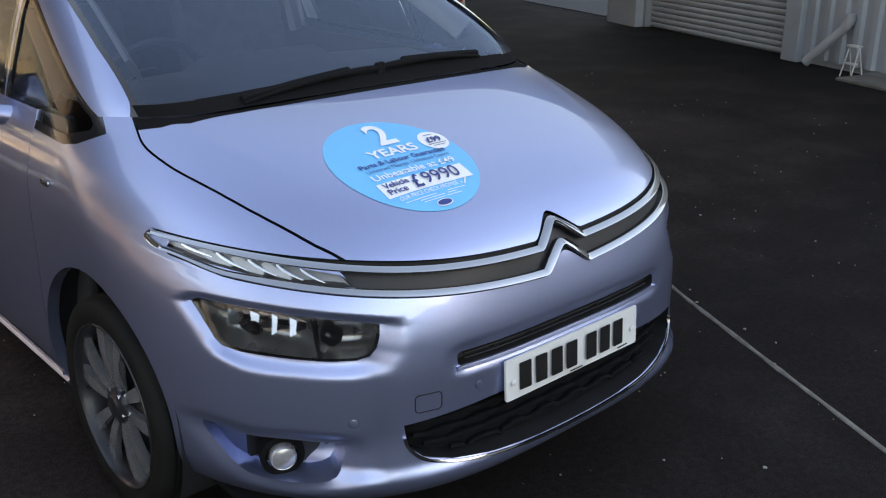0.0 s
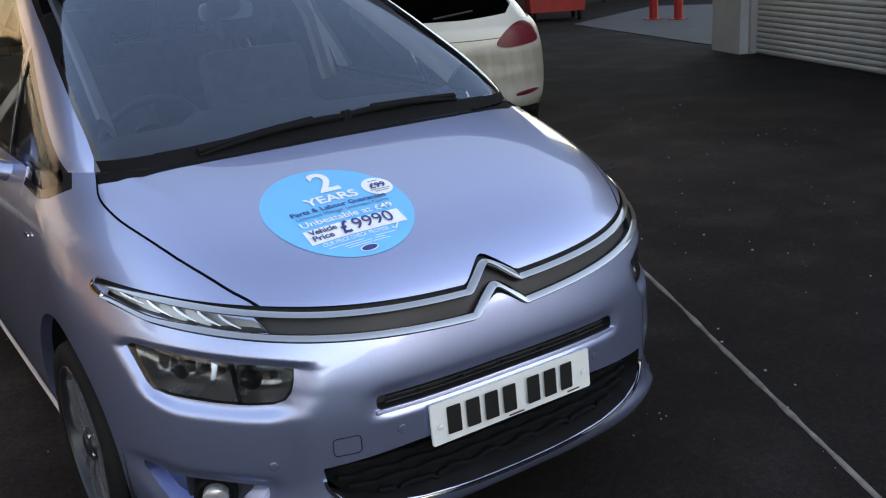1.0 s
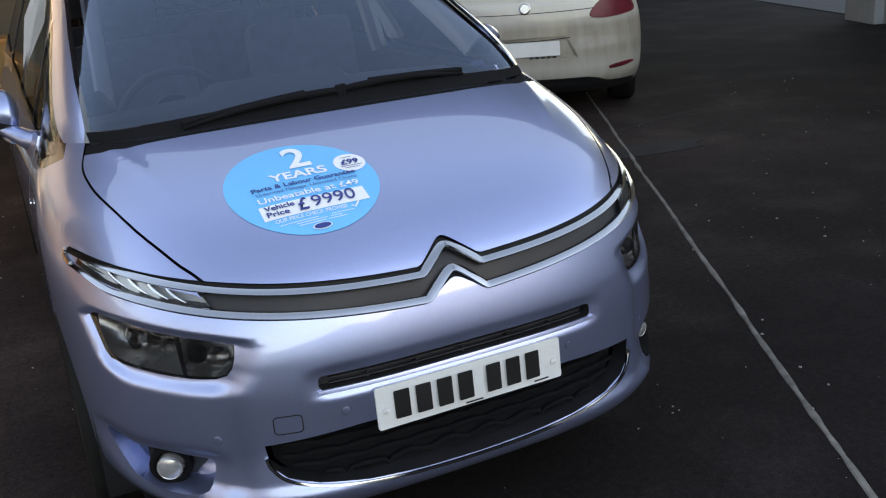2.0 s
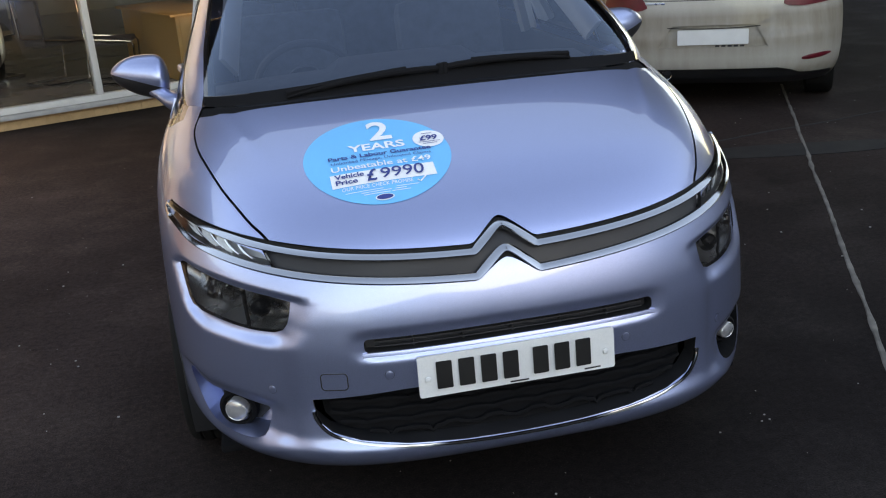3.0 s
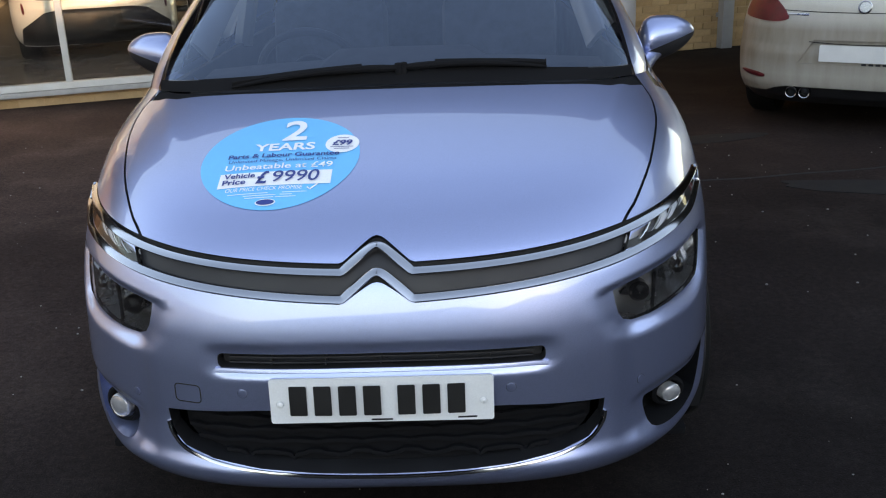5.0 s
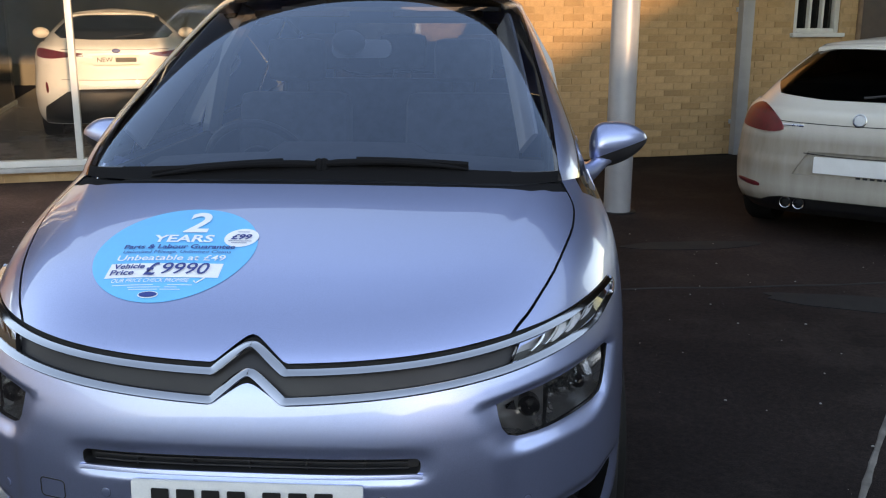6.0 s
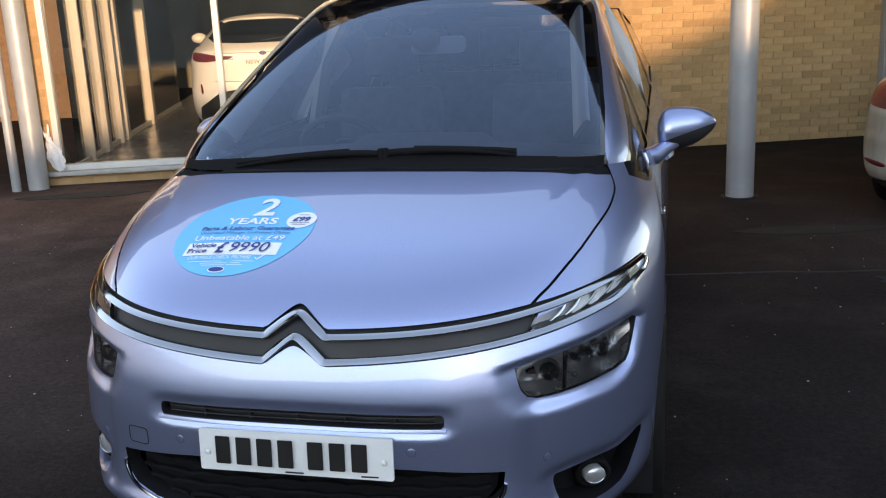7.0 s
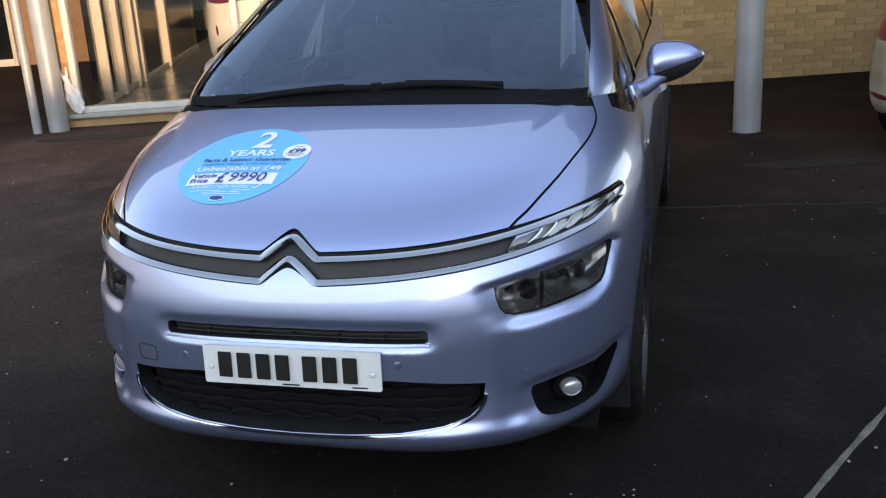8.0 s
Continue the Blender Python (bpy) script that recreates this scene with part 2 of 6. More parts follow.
M_RENDER = worn("grey_far_wall", (0.38, 0.36, 0.34), 0.9, spread=0.2, scale=0.7)
M_PALEWALL = worn("pale_render", (0.6, 0.57, 0.52), 0.85, spread=0.12, scale=0.8)
M_ROOF = worn("dark_slate", (0.12, 0.12, 0.125), 0.8, spread=0.3, scale=1.5)
M_SOFFIT = worn("grey_soffit", (0.22, 0.22, 0.22), 0.7, spread=0.1, scale=1.0)


# ---- building blocks ----
def face_out(bm):
    """Turns an open sheet of a car's glass to face away from the middle of the car."""
    if not any(e.is_boundary for e in bm.edges):
        return
    bm.normal_update()
    middle = Vector((0, 2.2, 0.8))
    if sum((f.calc_center_median() - middle).dot(f.normal) * f.calc_area() for f in bm.faces) < 0:
        bmesh.ops.reverse_faces(bm, faces=bm.faces)


def part(name, bm, mat, parent=None, label="", smooth=True, m=None):
    me = bpy.data.meshes.new(name)
    bmesh.ops.recalc_face_normals(bm, faces=bm.faces) if name not in ("body",) else None
    if "glass" in mat.name or "lens" in mat.name:
        face_out(bm)
    bm.to_mesh(me)
    bm.free()
    me.materials.append(mat)
    if smooth:
        me.polygons.foreach_set("use_smooth", [True] * len(me.polygons))
        me.set_sharp_from_angle(angle=radians(38))
    ob = new(name, me)
    if m is not None:
        ob.matrix_basis = m
    if parent is not None:
        ob.parent = parent
    if label:
        ob["label"] = label
    return ob


def pieces(name, bm, mat, parent):
    """Links each connected piece of a mesh as a part of its own."""
    bm.faces.ensure_lookup_table()
    left = set(bm.faces)
    while left:
        todo, island = [left.pop()], []
        while todo:
            f = todo.pop()
            island.append(f)
            for e in f.edges:
                for g in e.link_faces:
                    if g in left:
                        left.discard(g)
                        todo.append(g)
        out, made = bmesh.new(), {}
        for f in island:
            for v in f.verts:
                if v not in made:
                    made[v] = out.verts.new(v.co)
            out.faces.new([made[v] for v in f.verts])
        if len(island) > 3:
            part(name, out, mat, parent)
        else:
            out.free()
    bm.free()


def thing(name, label, category, group="", kind="", m=None):
    ob = new(name)
    ob.empty_display_size = 0.1
    if m is not None:
        ob.matrix_basis = m
    return tagged(ob, label, category, group, kind)


def box(bm, a, b, bevel=0.0, m=None):
    (x0, y0, z0), (x1, y1, z1) = a, b
    got = bmesh.ops.create_cube(bm, size=1.0, matrix=Matrix.LocRotScale(((x0+x1)/2, (y0+y1)/2, (z0+z1)/2), None, (abs(x1-x0), abs(y1-y0), abs(z1-z0))))["verts"]
    if bevel:
        edges = list({e for v in got for e in v.link_edges})
        more = bmesh.ops.bevel(bm, geom=edges, offset=bevel, segments=2, profile=0.6, affect="EDGES")
        got = list({v for f in more["faces"] for v in f.verts} | {v for v in got if v.is_valid})
    if m is not None:
        bmesh.ops.transform(bm, matrix=m, verts=got)
    return bm


def solid(a, b, bevel=0.0, m=None):
    return box(bmesh.new(), a, b, bevel, m)


def tube(bm, points, radius, n=10, closed=False, caps=True):
    """A round bar along points; radius is a number or one for each point."""
    pts = [Vector(p) for p in points]
    rings, up = [], None
    for i, p in enumerate(pts):
        a = pts[i - 1] if i > 0 or closed else p
        b = pts[(i + 1) % len(pts)] if i < len(pts) - 1 or closed else p
        d = (b - a).normalized()
        if up is None:
            up = d.orthogonal().normalized()
        up = (up - d * up.dot(d)).normalized()
        side = d.cross(up)
        r = radius[i] if isinstance(radius, (list, tuple)) else radius
        rings.append([bm.verts.new(p + (up * math.cos(2*math.pi*k/n) + side * math.sin(2*math.pi*k/n)) * r) for k in range(n)])
    for i in range(len(rings) if closed else len(rings) - 1):
        a, b = rings[i], rings[(i + 1) % len(rings)]
        for k in range(n):
            bm.faces.new((a[k], a[(k+1) % n], b[(k+1) % n], b[k]))
    if caps and not closed:
        bm.faces.new(rings[0][::-1])
        bm.faces.new(rings[-1])
    return bm


def lathe(bm, profile, n=48, m=None):
    """Turns a profile of (radius, height along x) about the x axis."""
    rings = []
    for r, h in profile:
        ring = []
        for k in range(n):
            a = 2 * math.pi * k / n
            v = Vector((h, r * math.cos(a), r * math.sin(a)))
            ring.append(bm.verts.new(m @ v if m is not None else v))
        rings.append(ring)
    for a, b in zip(rings, rings[1:]):
        for k in range(n):
            bm.faces.new((a[k], a[(k+1) % n], b[(k+1) % n], b[k]))
    return bm


ROUND_TOP = ((-1, -0.6), (-1, 0.5), (-0.78, 0.95), (0, 1.0), (0.78, 0.95), (1, 0.5), (1, -0.6))
LEANING = ((-1, -0.6), (-1, -0.15), (-0.9, 0.0), (0.55, 0.92), (0.78, 0.98), (1, 0.6), (1, -0.6))


def ribbon(bm, points, normals, width, depth, taper=None, closed=False, section=ROUND_TOP):
    """A bar that lies on a surface: along points, standing out along normals."""
    pts, rings = [Vector(p) for p in points], []
    for i, p in enumerate(pts):
        a = pts[i - 1] if (i > 0 or closed) else p
        b = pts[(i + 1) % len(pts)] if (i < len(pts) - 1 or closed) else p
        d = (b - a).normalized()
        nrm = Vector(normals[i]).normalized()
        side = d.cross(nrm).normalized()
        w = width * (taper[i] if taper else 1.0) / 2
        rings.append([bm.verts.new(p + side * (w * u) + nrm * (depth * v)) for u, v in section])
    n = 7
    for i in range(len(rings) if closed else len(rings) - 1):
        a, b = rings[i], rings[(i + 1) % len(rings)]
        for k in range(n):
            bm.faces.new((a[k], a[(k+1) % n], b[(k+1) % n], b[k]))
    if not closed:
        bm.faces.new(rings[0][::-1])
        bm.faces.new(rings[-1])
    return bm


def prism(bm, outline, place, depth):
    """A plate from a 2D outline: place(u, v, w) gives the point, w runs through the depth."""
    a = [bm.verts.new(place(u, v, 0)) for u, v in outline]
    b = [bm.verts.new(place(u, v, depth)) for u, v in outline]
    bm.faces.new(a[::-1])
    bm.faces.new(b)
    for i in range(len(a)):
        j = (i + 1) % len(a)
        bm.faces.new((a[i], a[j], b[j], b[i]))
    return bm


def rounded(w, h, r, n=5):
    out = []
    for cx, cy, start in ((w/2-r, h/2-r, 0), (-w/2+r, h/2-r, 90), (-w/2+r, -h/2+r, 180), (w/2-r, -h/2+r, 270)):
        for k in range(n + 1):
            a = radians(start + 90 * k / n)
            out.append((cx + r * math.cos(a), cy + r * math.sin(a)))
    return out


def oval(w, h, n=28):
    return [(w/2 * math.cos(2*math.pi*k/n), h/2 * math.sin(2*math.pi*k/n)) for k in range(n)]


def lettering(text, size, place, width=0.0, bold=0.0, shear=0.0):
    """Built-in font as a mesh, centred; place(u, v) puts it on its surface. width: the length of the line."""
    cu = bpy.data.curves.new("lettering", "FONT")
    cu.body, cu.size, cu.align_x, cu.align_y = text, size, "CENTER", "CENTER"
    cu.offset, cu.shear, cu.resolution_u = bold, shear, 4
    ob = new("lettering", cu)
    me = ob.evaluated_get(bpy.context.evaluated_depsgraph_get()).to_mesh()
    bm = bmesh.new()
    bm.from_mesh(me)
    bpy.data.objects.remove(ob)
    bpy.data.curves.remove(cu)
    xs = [v.co.x for v in bm.verts]
    k = width / (max(xs) - min(xs)) if width else 1.0
    mid = (max(xs) + min(xs)) / 2
    for v in bm.verts:
        v.co = place((v.co.x - mid) * k, v.co.y)
    return bm


def smoothstep(a, b, x):
    t = min(max((x - a) / (b - a), 0.0), 1.0)
    return t * t * (3 - 2 * t)


def inside(poly, x, y):
    hit, j = False, len(poly) - 1
    for i in range(len(poly)):
        (xi, yi), (xj, yj) = poly[i], poly[j]
        if (yi > y) != (yj > y) and x < (xj - xi) * (y - yi) / (yj - yi) + xi:
            hit = not hit
        j = i
    return hit


def distance_to(poly, x, y):
    best = 9.0
    for i in range(len(poly)):
        (ax, ay), (bx, by) = poly[i - 1], poly[i]
        dx, dy = bx - ax, by - ay
        t = min(max(((x - ax) * dx + (y - ay) * dy) / (dx * dx + dy * dy + 1e-12), 0), 1)
        best = min(best, math.hypot(x - ax - t * dx, y - ay - t * dy))
    return best


def offset_poly(poly, d):
    """The outline grown by d."""
    area = sum(poly[i - 1][0] * poly[i][1] - poly[i][0] * poly[i - 1][1] for i in range(len(poly)))
    s, out = (1 if area > 0 else -1), []
    for i in range(len(poly)):
        (ax, ay), (bx, by), (cx, cy) = poly[i - 1], poly[i], poly[(i + 1) % len(poly)]
        n1 = Vector((by - ay, ax - bx)).normalized()
        n2 = Vector((cy - by, bx - cx)).normalized()
        n = (n1 + n2).normalized()
        k = d * s / max(0.4, n.dot(n1))
        out.append((bx + n.x * k, by + n.y * k))
    return out


def curve2d(points, n=6, closed=True):
    """A smooth outline through a few points (Catmull-Rom)."""
    out, m = [], len(points)
    for i in range(m if closed else m - 1):
        p0, p1, p2, p3 = (points[(i + k) % m] if closed else points[min(max(i + k, 0), m - 1)] for k in (-1, 0, 1, 2))
        for j in range(n):
            t = j / n
            out.append(tuple(0.5 * (2*b + (c - a)*t + (2*a - 5*b + 4*c - d)*t*t + (3*b - a - 3*c + d)*t**3) for a, b, c, d in zip(p0, p1, p2, p3)))
    if not closed:
        out.append(tuple(points[-1]))
    return out


AXES2 = {"y": (0, 2), "x": (1, 2), "z": (0, 1)}


def cut_region(bm, poly, along, cond):
    """Scores the outline, seen along an axis, into the mesh and returns the faces inside it."""
    i, j = AXES2[along]
    lo = (min(p[0] for p in poly) - 0.06, min(p[1] for p in poly) - 0.06)
    hi = (max(p[0] for p in poly) + 0.06, max(p[1] for p in poly) + 0.06)
    faces = []
    for f in bm.faces:
        c = f.calc_center_median()
        if lo[0] < c[i] < hi[0] and lo[1] < c[j] < hi[1] and cond(c):
            faces.append(f)
    for k in range(len(poly)):
        (ax, ay), (bx, by) = poly[k - 1], poly[k]
        if math.hypot(bx - ax, by - ay) < 1e-5:
            continue
        x0, x1, y0, y1 = min(ax, bx), max(ax, bx), min(ay, by), max(ay, by)
        near = []
        for f in faces:
            us, vs = [v.co[i] for v in f.verts], [v.co[j] for v in f.verts]
            if max(us) > x0 - 1e-4 and min(us) < x1 + 1e-4 and max(vs) > y0 - 1e-4 and min(vs) < y1 + 1e-4:
                near.append(f)
        if not near:
            continue
        co, no = [0, 0, 0], [0, 0, 0]
        co[i], co[j], no[i], no[j] = ax, ay, by - ay, ax - bx
        chosen = set(near)
        geom = near + list({e for f in near for e in f.edges}) + list({v for f in near for v in f.verts})
        got = bmesh.ops.bisect_plane(bm, geom=geom, dist=1e-5, plane_co=co, plane_no=Vector(no).normalized())["geom"]
        faces = [f for f in faces if f.is_valid and f not in chosen] + [g for g in got if isinstance(g, bmesh.types.BMFace)]
        faces = list(dict.fromkeys(faces))
    return [f for f in faces if f.is_valid and inside(poly, f.calc_center_median()[i], f.calc_center_median()[j])]


def take(bm, faces, shift=None):
    """Lifts faces out of a mesh: a mesh of their own and the rim (pairs of points) that they leave."""
    out, made, chosen, rim_edges = bmesh.new(), {}, set(faces), []
    for f in faces:
        for e in f.edges:
            if any(g not in chosen for g in e.link_faces):
                rim_edges.append((e.verts[0].co.copy(), e.verts[1].co.copy()))
    for f in faces:
        for v in f.verts:
            if v not in made:
                made[v] = out.verts.new(v.co + (shift(v) if shift else Vector()))
        out.faces.new([made[v] for v in f.verts])
    bmesh.ops.delete(bm, geom=faces, context="FACES")
    return out, rim_edges


def wall_of(rim_edges, push):
    """The wall of an opening: its rim pushed inwards."""
    bm, made = bmesh.new(), {}

    def at(p):
        k = tuple(round(c, 5) for c in p)
        if k not in made:
            made[k] = (bm.verts.new(p), bm.verts.new(p + push(p)))
        return made[k]

    for a, b in rim_edges:
        (a0, a1), (b0, b1) = at(a), at(b)
        if a0 is not b0:
            bm.faces.new((a0, b0, b1, a1))
    return bm


def mirrored(poly):
    return [(-x, y) for x, y in poly][::-1]


def hermite(values, t):
    """Smooth monotone curve through evenly spaced values, t from 0 to 1."""
    n = len(values) - 1
    s = min(max(t, 0.0), 1.0) * n
    i = min(int(s), n - 1)
    f = s - i
    a, b = values[i], values[i + 1]

    def slope(j):
        if j <= 0 or j >= n:
            k = min(max(j, 0), n - 1)
            return values[k + 1] - values[k]
        p, q = values[j] - values[j - 1], values[j + 1] - values[j]
        return 0.0 if p * q <= 0 else 2 * p * q / (p + q)

    m0, m1 = slope(i), slope(i + 1)
    return (2*f**3 - 3*f**2 + 1)*a + (f**3 - 2*f**2 + f)*m0 + (3*f**2 - 2*f**3)*b + (f**3 - f**2)*m1


def turn_curve(w, d, p, q, n):
    """Quarter plan curve from the middle out to the side, in n even steps: x, y and share of its length."""
    f = np.linspace(0, math.pi / 2, 800)
    x, y = w * np.sin(f) ** (2 / p), d * (1 - np.cos(f) ** (2 / q))
    s = np.r_[0, np.cumsum(np.hypot(np.diff(x), np.diff(y)))]
    s /= s[-1]
    k = np.linspace(0, 1, n)
    return np.interp(k, s, x), np.interp(k, s, y), k


def make_loop(y0, z0, w, z1, d, p, rise, y2, z2, d2=0.55, p2=3.2, nf=64, ns=56, nr=24, q=1.5):
    """Half of a level line of a car's body: from the middle of one end round the side to the middle of the other."""
    xf, yf, k = turn_curve(w, d, p, q, nf)
    front = np.c_[xf, y0 + yf, z0 + (z1 - z0) * k ** rise]
    xr, yr, kr = turn_curve(w, d2, p2, 1.6, nr)
    rear = np.c_[xr, y2 - yr, z2 + (z1 - z2) * kr ** 1.5][::-1]
    f = np.linspace(0, 1, ns)[1:-1, None]
    yy = front[-1, 1] + (rear[0, 1] - front[-1, 1]) * f
    return np.r_[front, np.c_[np.full_like(yy, w), yy, np.full_like(yy, z1)], rear]


def loft(loops):
    """Joins half level lines and their mirror images to one skin."""
    bm, rows = bmesh.new(), []
    for half in loops:
        ring = [tuple(p) for p in half] + [(-p[0], p[1], p[2]) for p in half[-2:0:-1]]
        rows.append([bm.verts.new(p) for p in ring])
    n = len(rows[0])
    for a, b in zip(rows, rows[1:]):
        for k in range(n):
            bm.faces.new((a[k], a[(k + 1) % n], b[(k + 1) % n], b[k]))
    return bm, rows


def cap(bm, row):
    """Closes a ring of a loft straight across."""
    n = len(row)
    half = n // 2
    for k in range(half):
        a, b, c, d = row[k], row[k + 1], row[(n - k - 1) % n], row[(n - k) % n]
        corners = list(dict.fromkeys((a, b, c, d)))
        if len(corners) > 2:
            bm.faces.new(corners)


# ---- the blue people carrier: level lines from the lower lip up to the belt ----
NOSE_Z = [0.208, 0.252, 0.314, 0.44, 0.56, 0.65, 0.735, 0.79, 0.835, 0.90, 0.963, 1.024, 1.077, 1.114]
NOSE_Y = [0.18, 0.034, -0.012, 0.004, 0.003, 0.010, 0.030, 0.050, 0.076, 0.147, 0.270, 0.453, 0.640, 0.790]
SIDE_Z = [0.195, 0.250, 0.34, 0.46, 0.58, 0.68, 0.775, 0.84, 0.885, 0.935, 0.975, 1.01, 1.04, 1.07]
SIDE_W = [0.86, 0.885, 0.905, 0.914, 0.916, 0.915, 0.913, 0.91, 0.905, 0.895, 0.882, 0.867, 0.852, 0.84]
TURN_D = [0.76, 0.79, 0.80, 0.81, 0.83, 0.84, 0.85, 0.86, 0.86, 0.84, 0.78, 0.68, 0.57, 0.48]
TURN_P = [3.4, 3.4, 3.4, 3.4, 3.4, 3.4, 3.4, 3.5, 3.6, 3.7, 4.0, 4.6, 5.3, 6.0]
TURN_Q = [2.1, 2.1, 2.1, 2.1, 2.05, 2.0, 1.9, 1.7, 1.55, 1.5, 1.5, 1.5, 1.5, 1.5]
RISE = [1.5] * 9 + [1.5, 1.6, 1.8, 2.0, 2.2]
TAIL_Y = [4.46, 4.55, 4.585, 4.59, 4.59, 4.58, 4.57, 4.56, 4.55, 4.54, 4.53, 4.52, 4.51, 4.50]
TAIL_Z = [0.26, 0.31, 0.38, 0.48, 0.59, 0.68, 0.78, 0.845, 0.89, 0.94, 0.985, 1.02, 1.06, 1.10]

# ---- setting: ground ----
def slab(name, a, b, mat, label, category, m=None, bevel=0.0):
    return tagged(part(name, solid(a, b, bevel), mat, None, "", False, m), label, category, "", "structure")


gbm = bmesh.new()
bmesh.ops.create_grid(gbm, x_segments=40, y_segments=40, size=400.0)
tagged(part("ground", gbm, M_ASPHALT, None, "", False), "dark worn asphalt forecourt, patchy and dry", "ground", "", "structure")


def joint(name, a, b, width, wobble, mat, label):
    """A worn strip on the asphalt, uneven along its edges."""
    bm = bmesh.new()
    a, b = Vector((*a, 0)), Vector((*b, 0))
    d = (b - a).normalized()
    side = Vector((-d.y, d.x, 0))
    n = int((b - a).length / 0.06)
    rows = []
    for k in range(n + 1):
        p = a + (b - a) * (k / n)
        s = noise.noise(p * 1.7) * wobble
        w = width * (0.8 + 0.5 * noise.noise(p * 9.0))
        rows.append([bm.verts.new(p + side * (s + w * e) + Vector((0, 0, h))) for e, h in ((-0.5, 0.001), (-0.3, 0.005), (0.3, 0.005), (0.5, 0.001))])
    for p, q in zip(rows, rows[1:]):
        for k in range(3):
            bm.faces.new((p[k], p[k + 1], q[k + 1], q[k]))
    return tagged(part(name, bm, mat), label, "line", "", "structure")


joint("joint_line", (0.68, -1.09), (3.9, 5.36), 0.028, 0.008, M_LINE, "thin pale worn joint line across the asphalt")
M_FAINT = worn("faint_tar_line", (0.021, 0.0195, 0.0185), 0.85, spread=0.6, scale=7.0, grain=90.0)
joint("faint_line", (0.2, 3.42), (4.2, 4.05), 0.022, 0.05, M_FAINT, "faint rubbed-out line on the asphalt")
rng = random.Random(5)
bits = bmesh.new()
for _ in range(900):
    x, y = rng.uniform(-4.5, 5.5), rng.uniform(-1.5, 5.5)
    r = 0.0014 + 0.0062 * rng.random() ** 3
    bmesh.ops.create_icosphere(bits, subdivisions=1, radius=r, matrix=Matrix.Translation((x, y, r * 0.4)) @ Matrix.Diagonal((1, rng.uniform(0.6, 1.4), 0.6, 1)))
tagged(part("grit", bits, worn("pale_grit", (0.3, 0.29, 0.27), 0.9)), "loose pale grit scattered on the asphalt", "grit", "", "stuff")

for name, cx, cy, w, h, turn, label in (("oil_stain", -4.55, 5.95, 0.62, 0.15, 19, "dark oil stain on the asphalt by the corner post"), ("oil_stain", 2.75, 3.35, 0.75, 0.16, -12, "dark damp stain on the asphalt"), ("oil_stain", 1.9, 4.75, 0.5, 0.12, 10, "dark damp stain on the asphalt")):
    spot = bmesh.new()
    edge_pts = []
    for k in range(36):
        a = 2 * math.pi * k / 36
        r = 1 + 0.30 * noise.noise(Vector((math.cos(a) * 1.7 + cx, math.sin(a) * 1.7, cy)))
        edge_pts.append((w * r * math.cos(a), h * r * math.sin(a)))
    prism(spot, edge_pts, lambda u, v, d: Vector((u, v, d)), 0.004)
    tagged(part(name, spot, worn("oily_asphalt", (0.010, 0.0092, 0.0092), 0.95, spread=0.4, scale=5.0, grain=120.0, depth=0.002), None, "", False, pose(cx, cy, 0, 0, 0, turn)), label, "stain", "stains on the asphalt", "structure")

# ---- showroom building: local x along its front, y inwards ----
FAC = pose(-5.25, 6.45, 0, 0, 0, 19.4)
WALL_END, SOFFIT = 14.0, 4.1
dwarf = slab("wall_dwarf", (0.0, 0.006, 0.0), (5.28, 0.25, 0.10), M_MORTAR, "low brick plinth under the shop window", "wall", FAC)
pier = slab("wall_pier", (-0.14, 0.006, 0.0), (0.10, 0.30, SOFFIT), M_MORTAR, "narrow brick pier beside the shop window", "wall", FAC)
WIN = (9.62, 10.24, 1.33, 2.6)
brickwall = bmesh.new()
for a, b in (((5.21, 0.006, 0.0), (WIN[0], 0.30, SOFFIT)), ((WIN[1], 0.006, 0.0), (WALL_END, 0.30, SOFFIT)), ((WIN[0], 0.006, 0.0), (WIN[1], 0.30, WIN[2])), ((WIN[0], 0.006, WIN[3]), (WIN[1], 0.30, SOFFIT))):
    box(brickwall, a, b)
brickwall = tagged(part("wall_brick", brickwall, M_MORTAR, None, "", False, FAC), "buff yellow brick wall of the showroom", "wall", "", "structure")
slab("wall_over_window", (0.10, 0.02, 2.40), (5.21, 0.30, SOFFIT), M_CLAD, "grey panel above the shop window", "wall", FAC)
roofing = bmesh.new()
prism(roofing, [(-10.0, 4.12), (9.3, 4.12), (9.0, 11.5), (-10.2, 4.75)], lambda u, v, d: Vector((u, v, SOFFIT + d)), 0.10)
tagged(part("canopy", roofing, M_SEAL, None, "", False), "flat dark canopy over the forecourt edge", "canopy", "", "structure")
slab("roof", (-9.0, 0.4, SOFFIT), (WALL_END, 14.0, SOFFIT + 0.3), M_SOFFIT, "flat roof of the showroom", "roof", FAC)

shop = tagged(thing("window_1", "", "", m=FAC), "large showroom window with white frame", "window", "", "structure")
part("window_cill", solid((-0.03, -0.07, 0.10), (5.30, 0.20, 0.145), 0.006), M_CILL, shop)
part("bottom_rail", solid((0.10, -0.012, 0.147), (5.21, 0.11, 0.205), 0.006), M_FRAMEWHITE, shop)
part("top_rail", solid((0.10, -0.01, 2.315), (5.21, 0.11, 2.395), 0.006), M_FRAMEWHITE, shop)
POSTS = (0.13, 1.82, 3.46, 5.18)
for s in POSTS:
    part("mullion", solid((s - 0.03, -0.014, 0.207), (s + 0.03, 0.12, 2.313), 0.006), M_FRAMEWHITE, shop)
for a, b in zip(POSTS, POSTS[1:]):
    p = part("pane", solid((a + 0.031, 0.045, 0.207), (b - 0.031, 0.053, 2.313)), M_SHOPGLASS, shop)
    p.visible_shadow = False
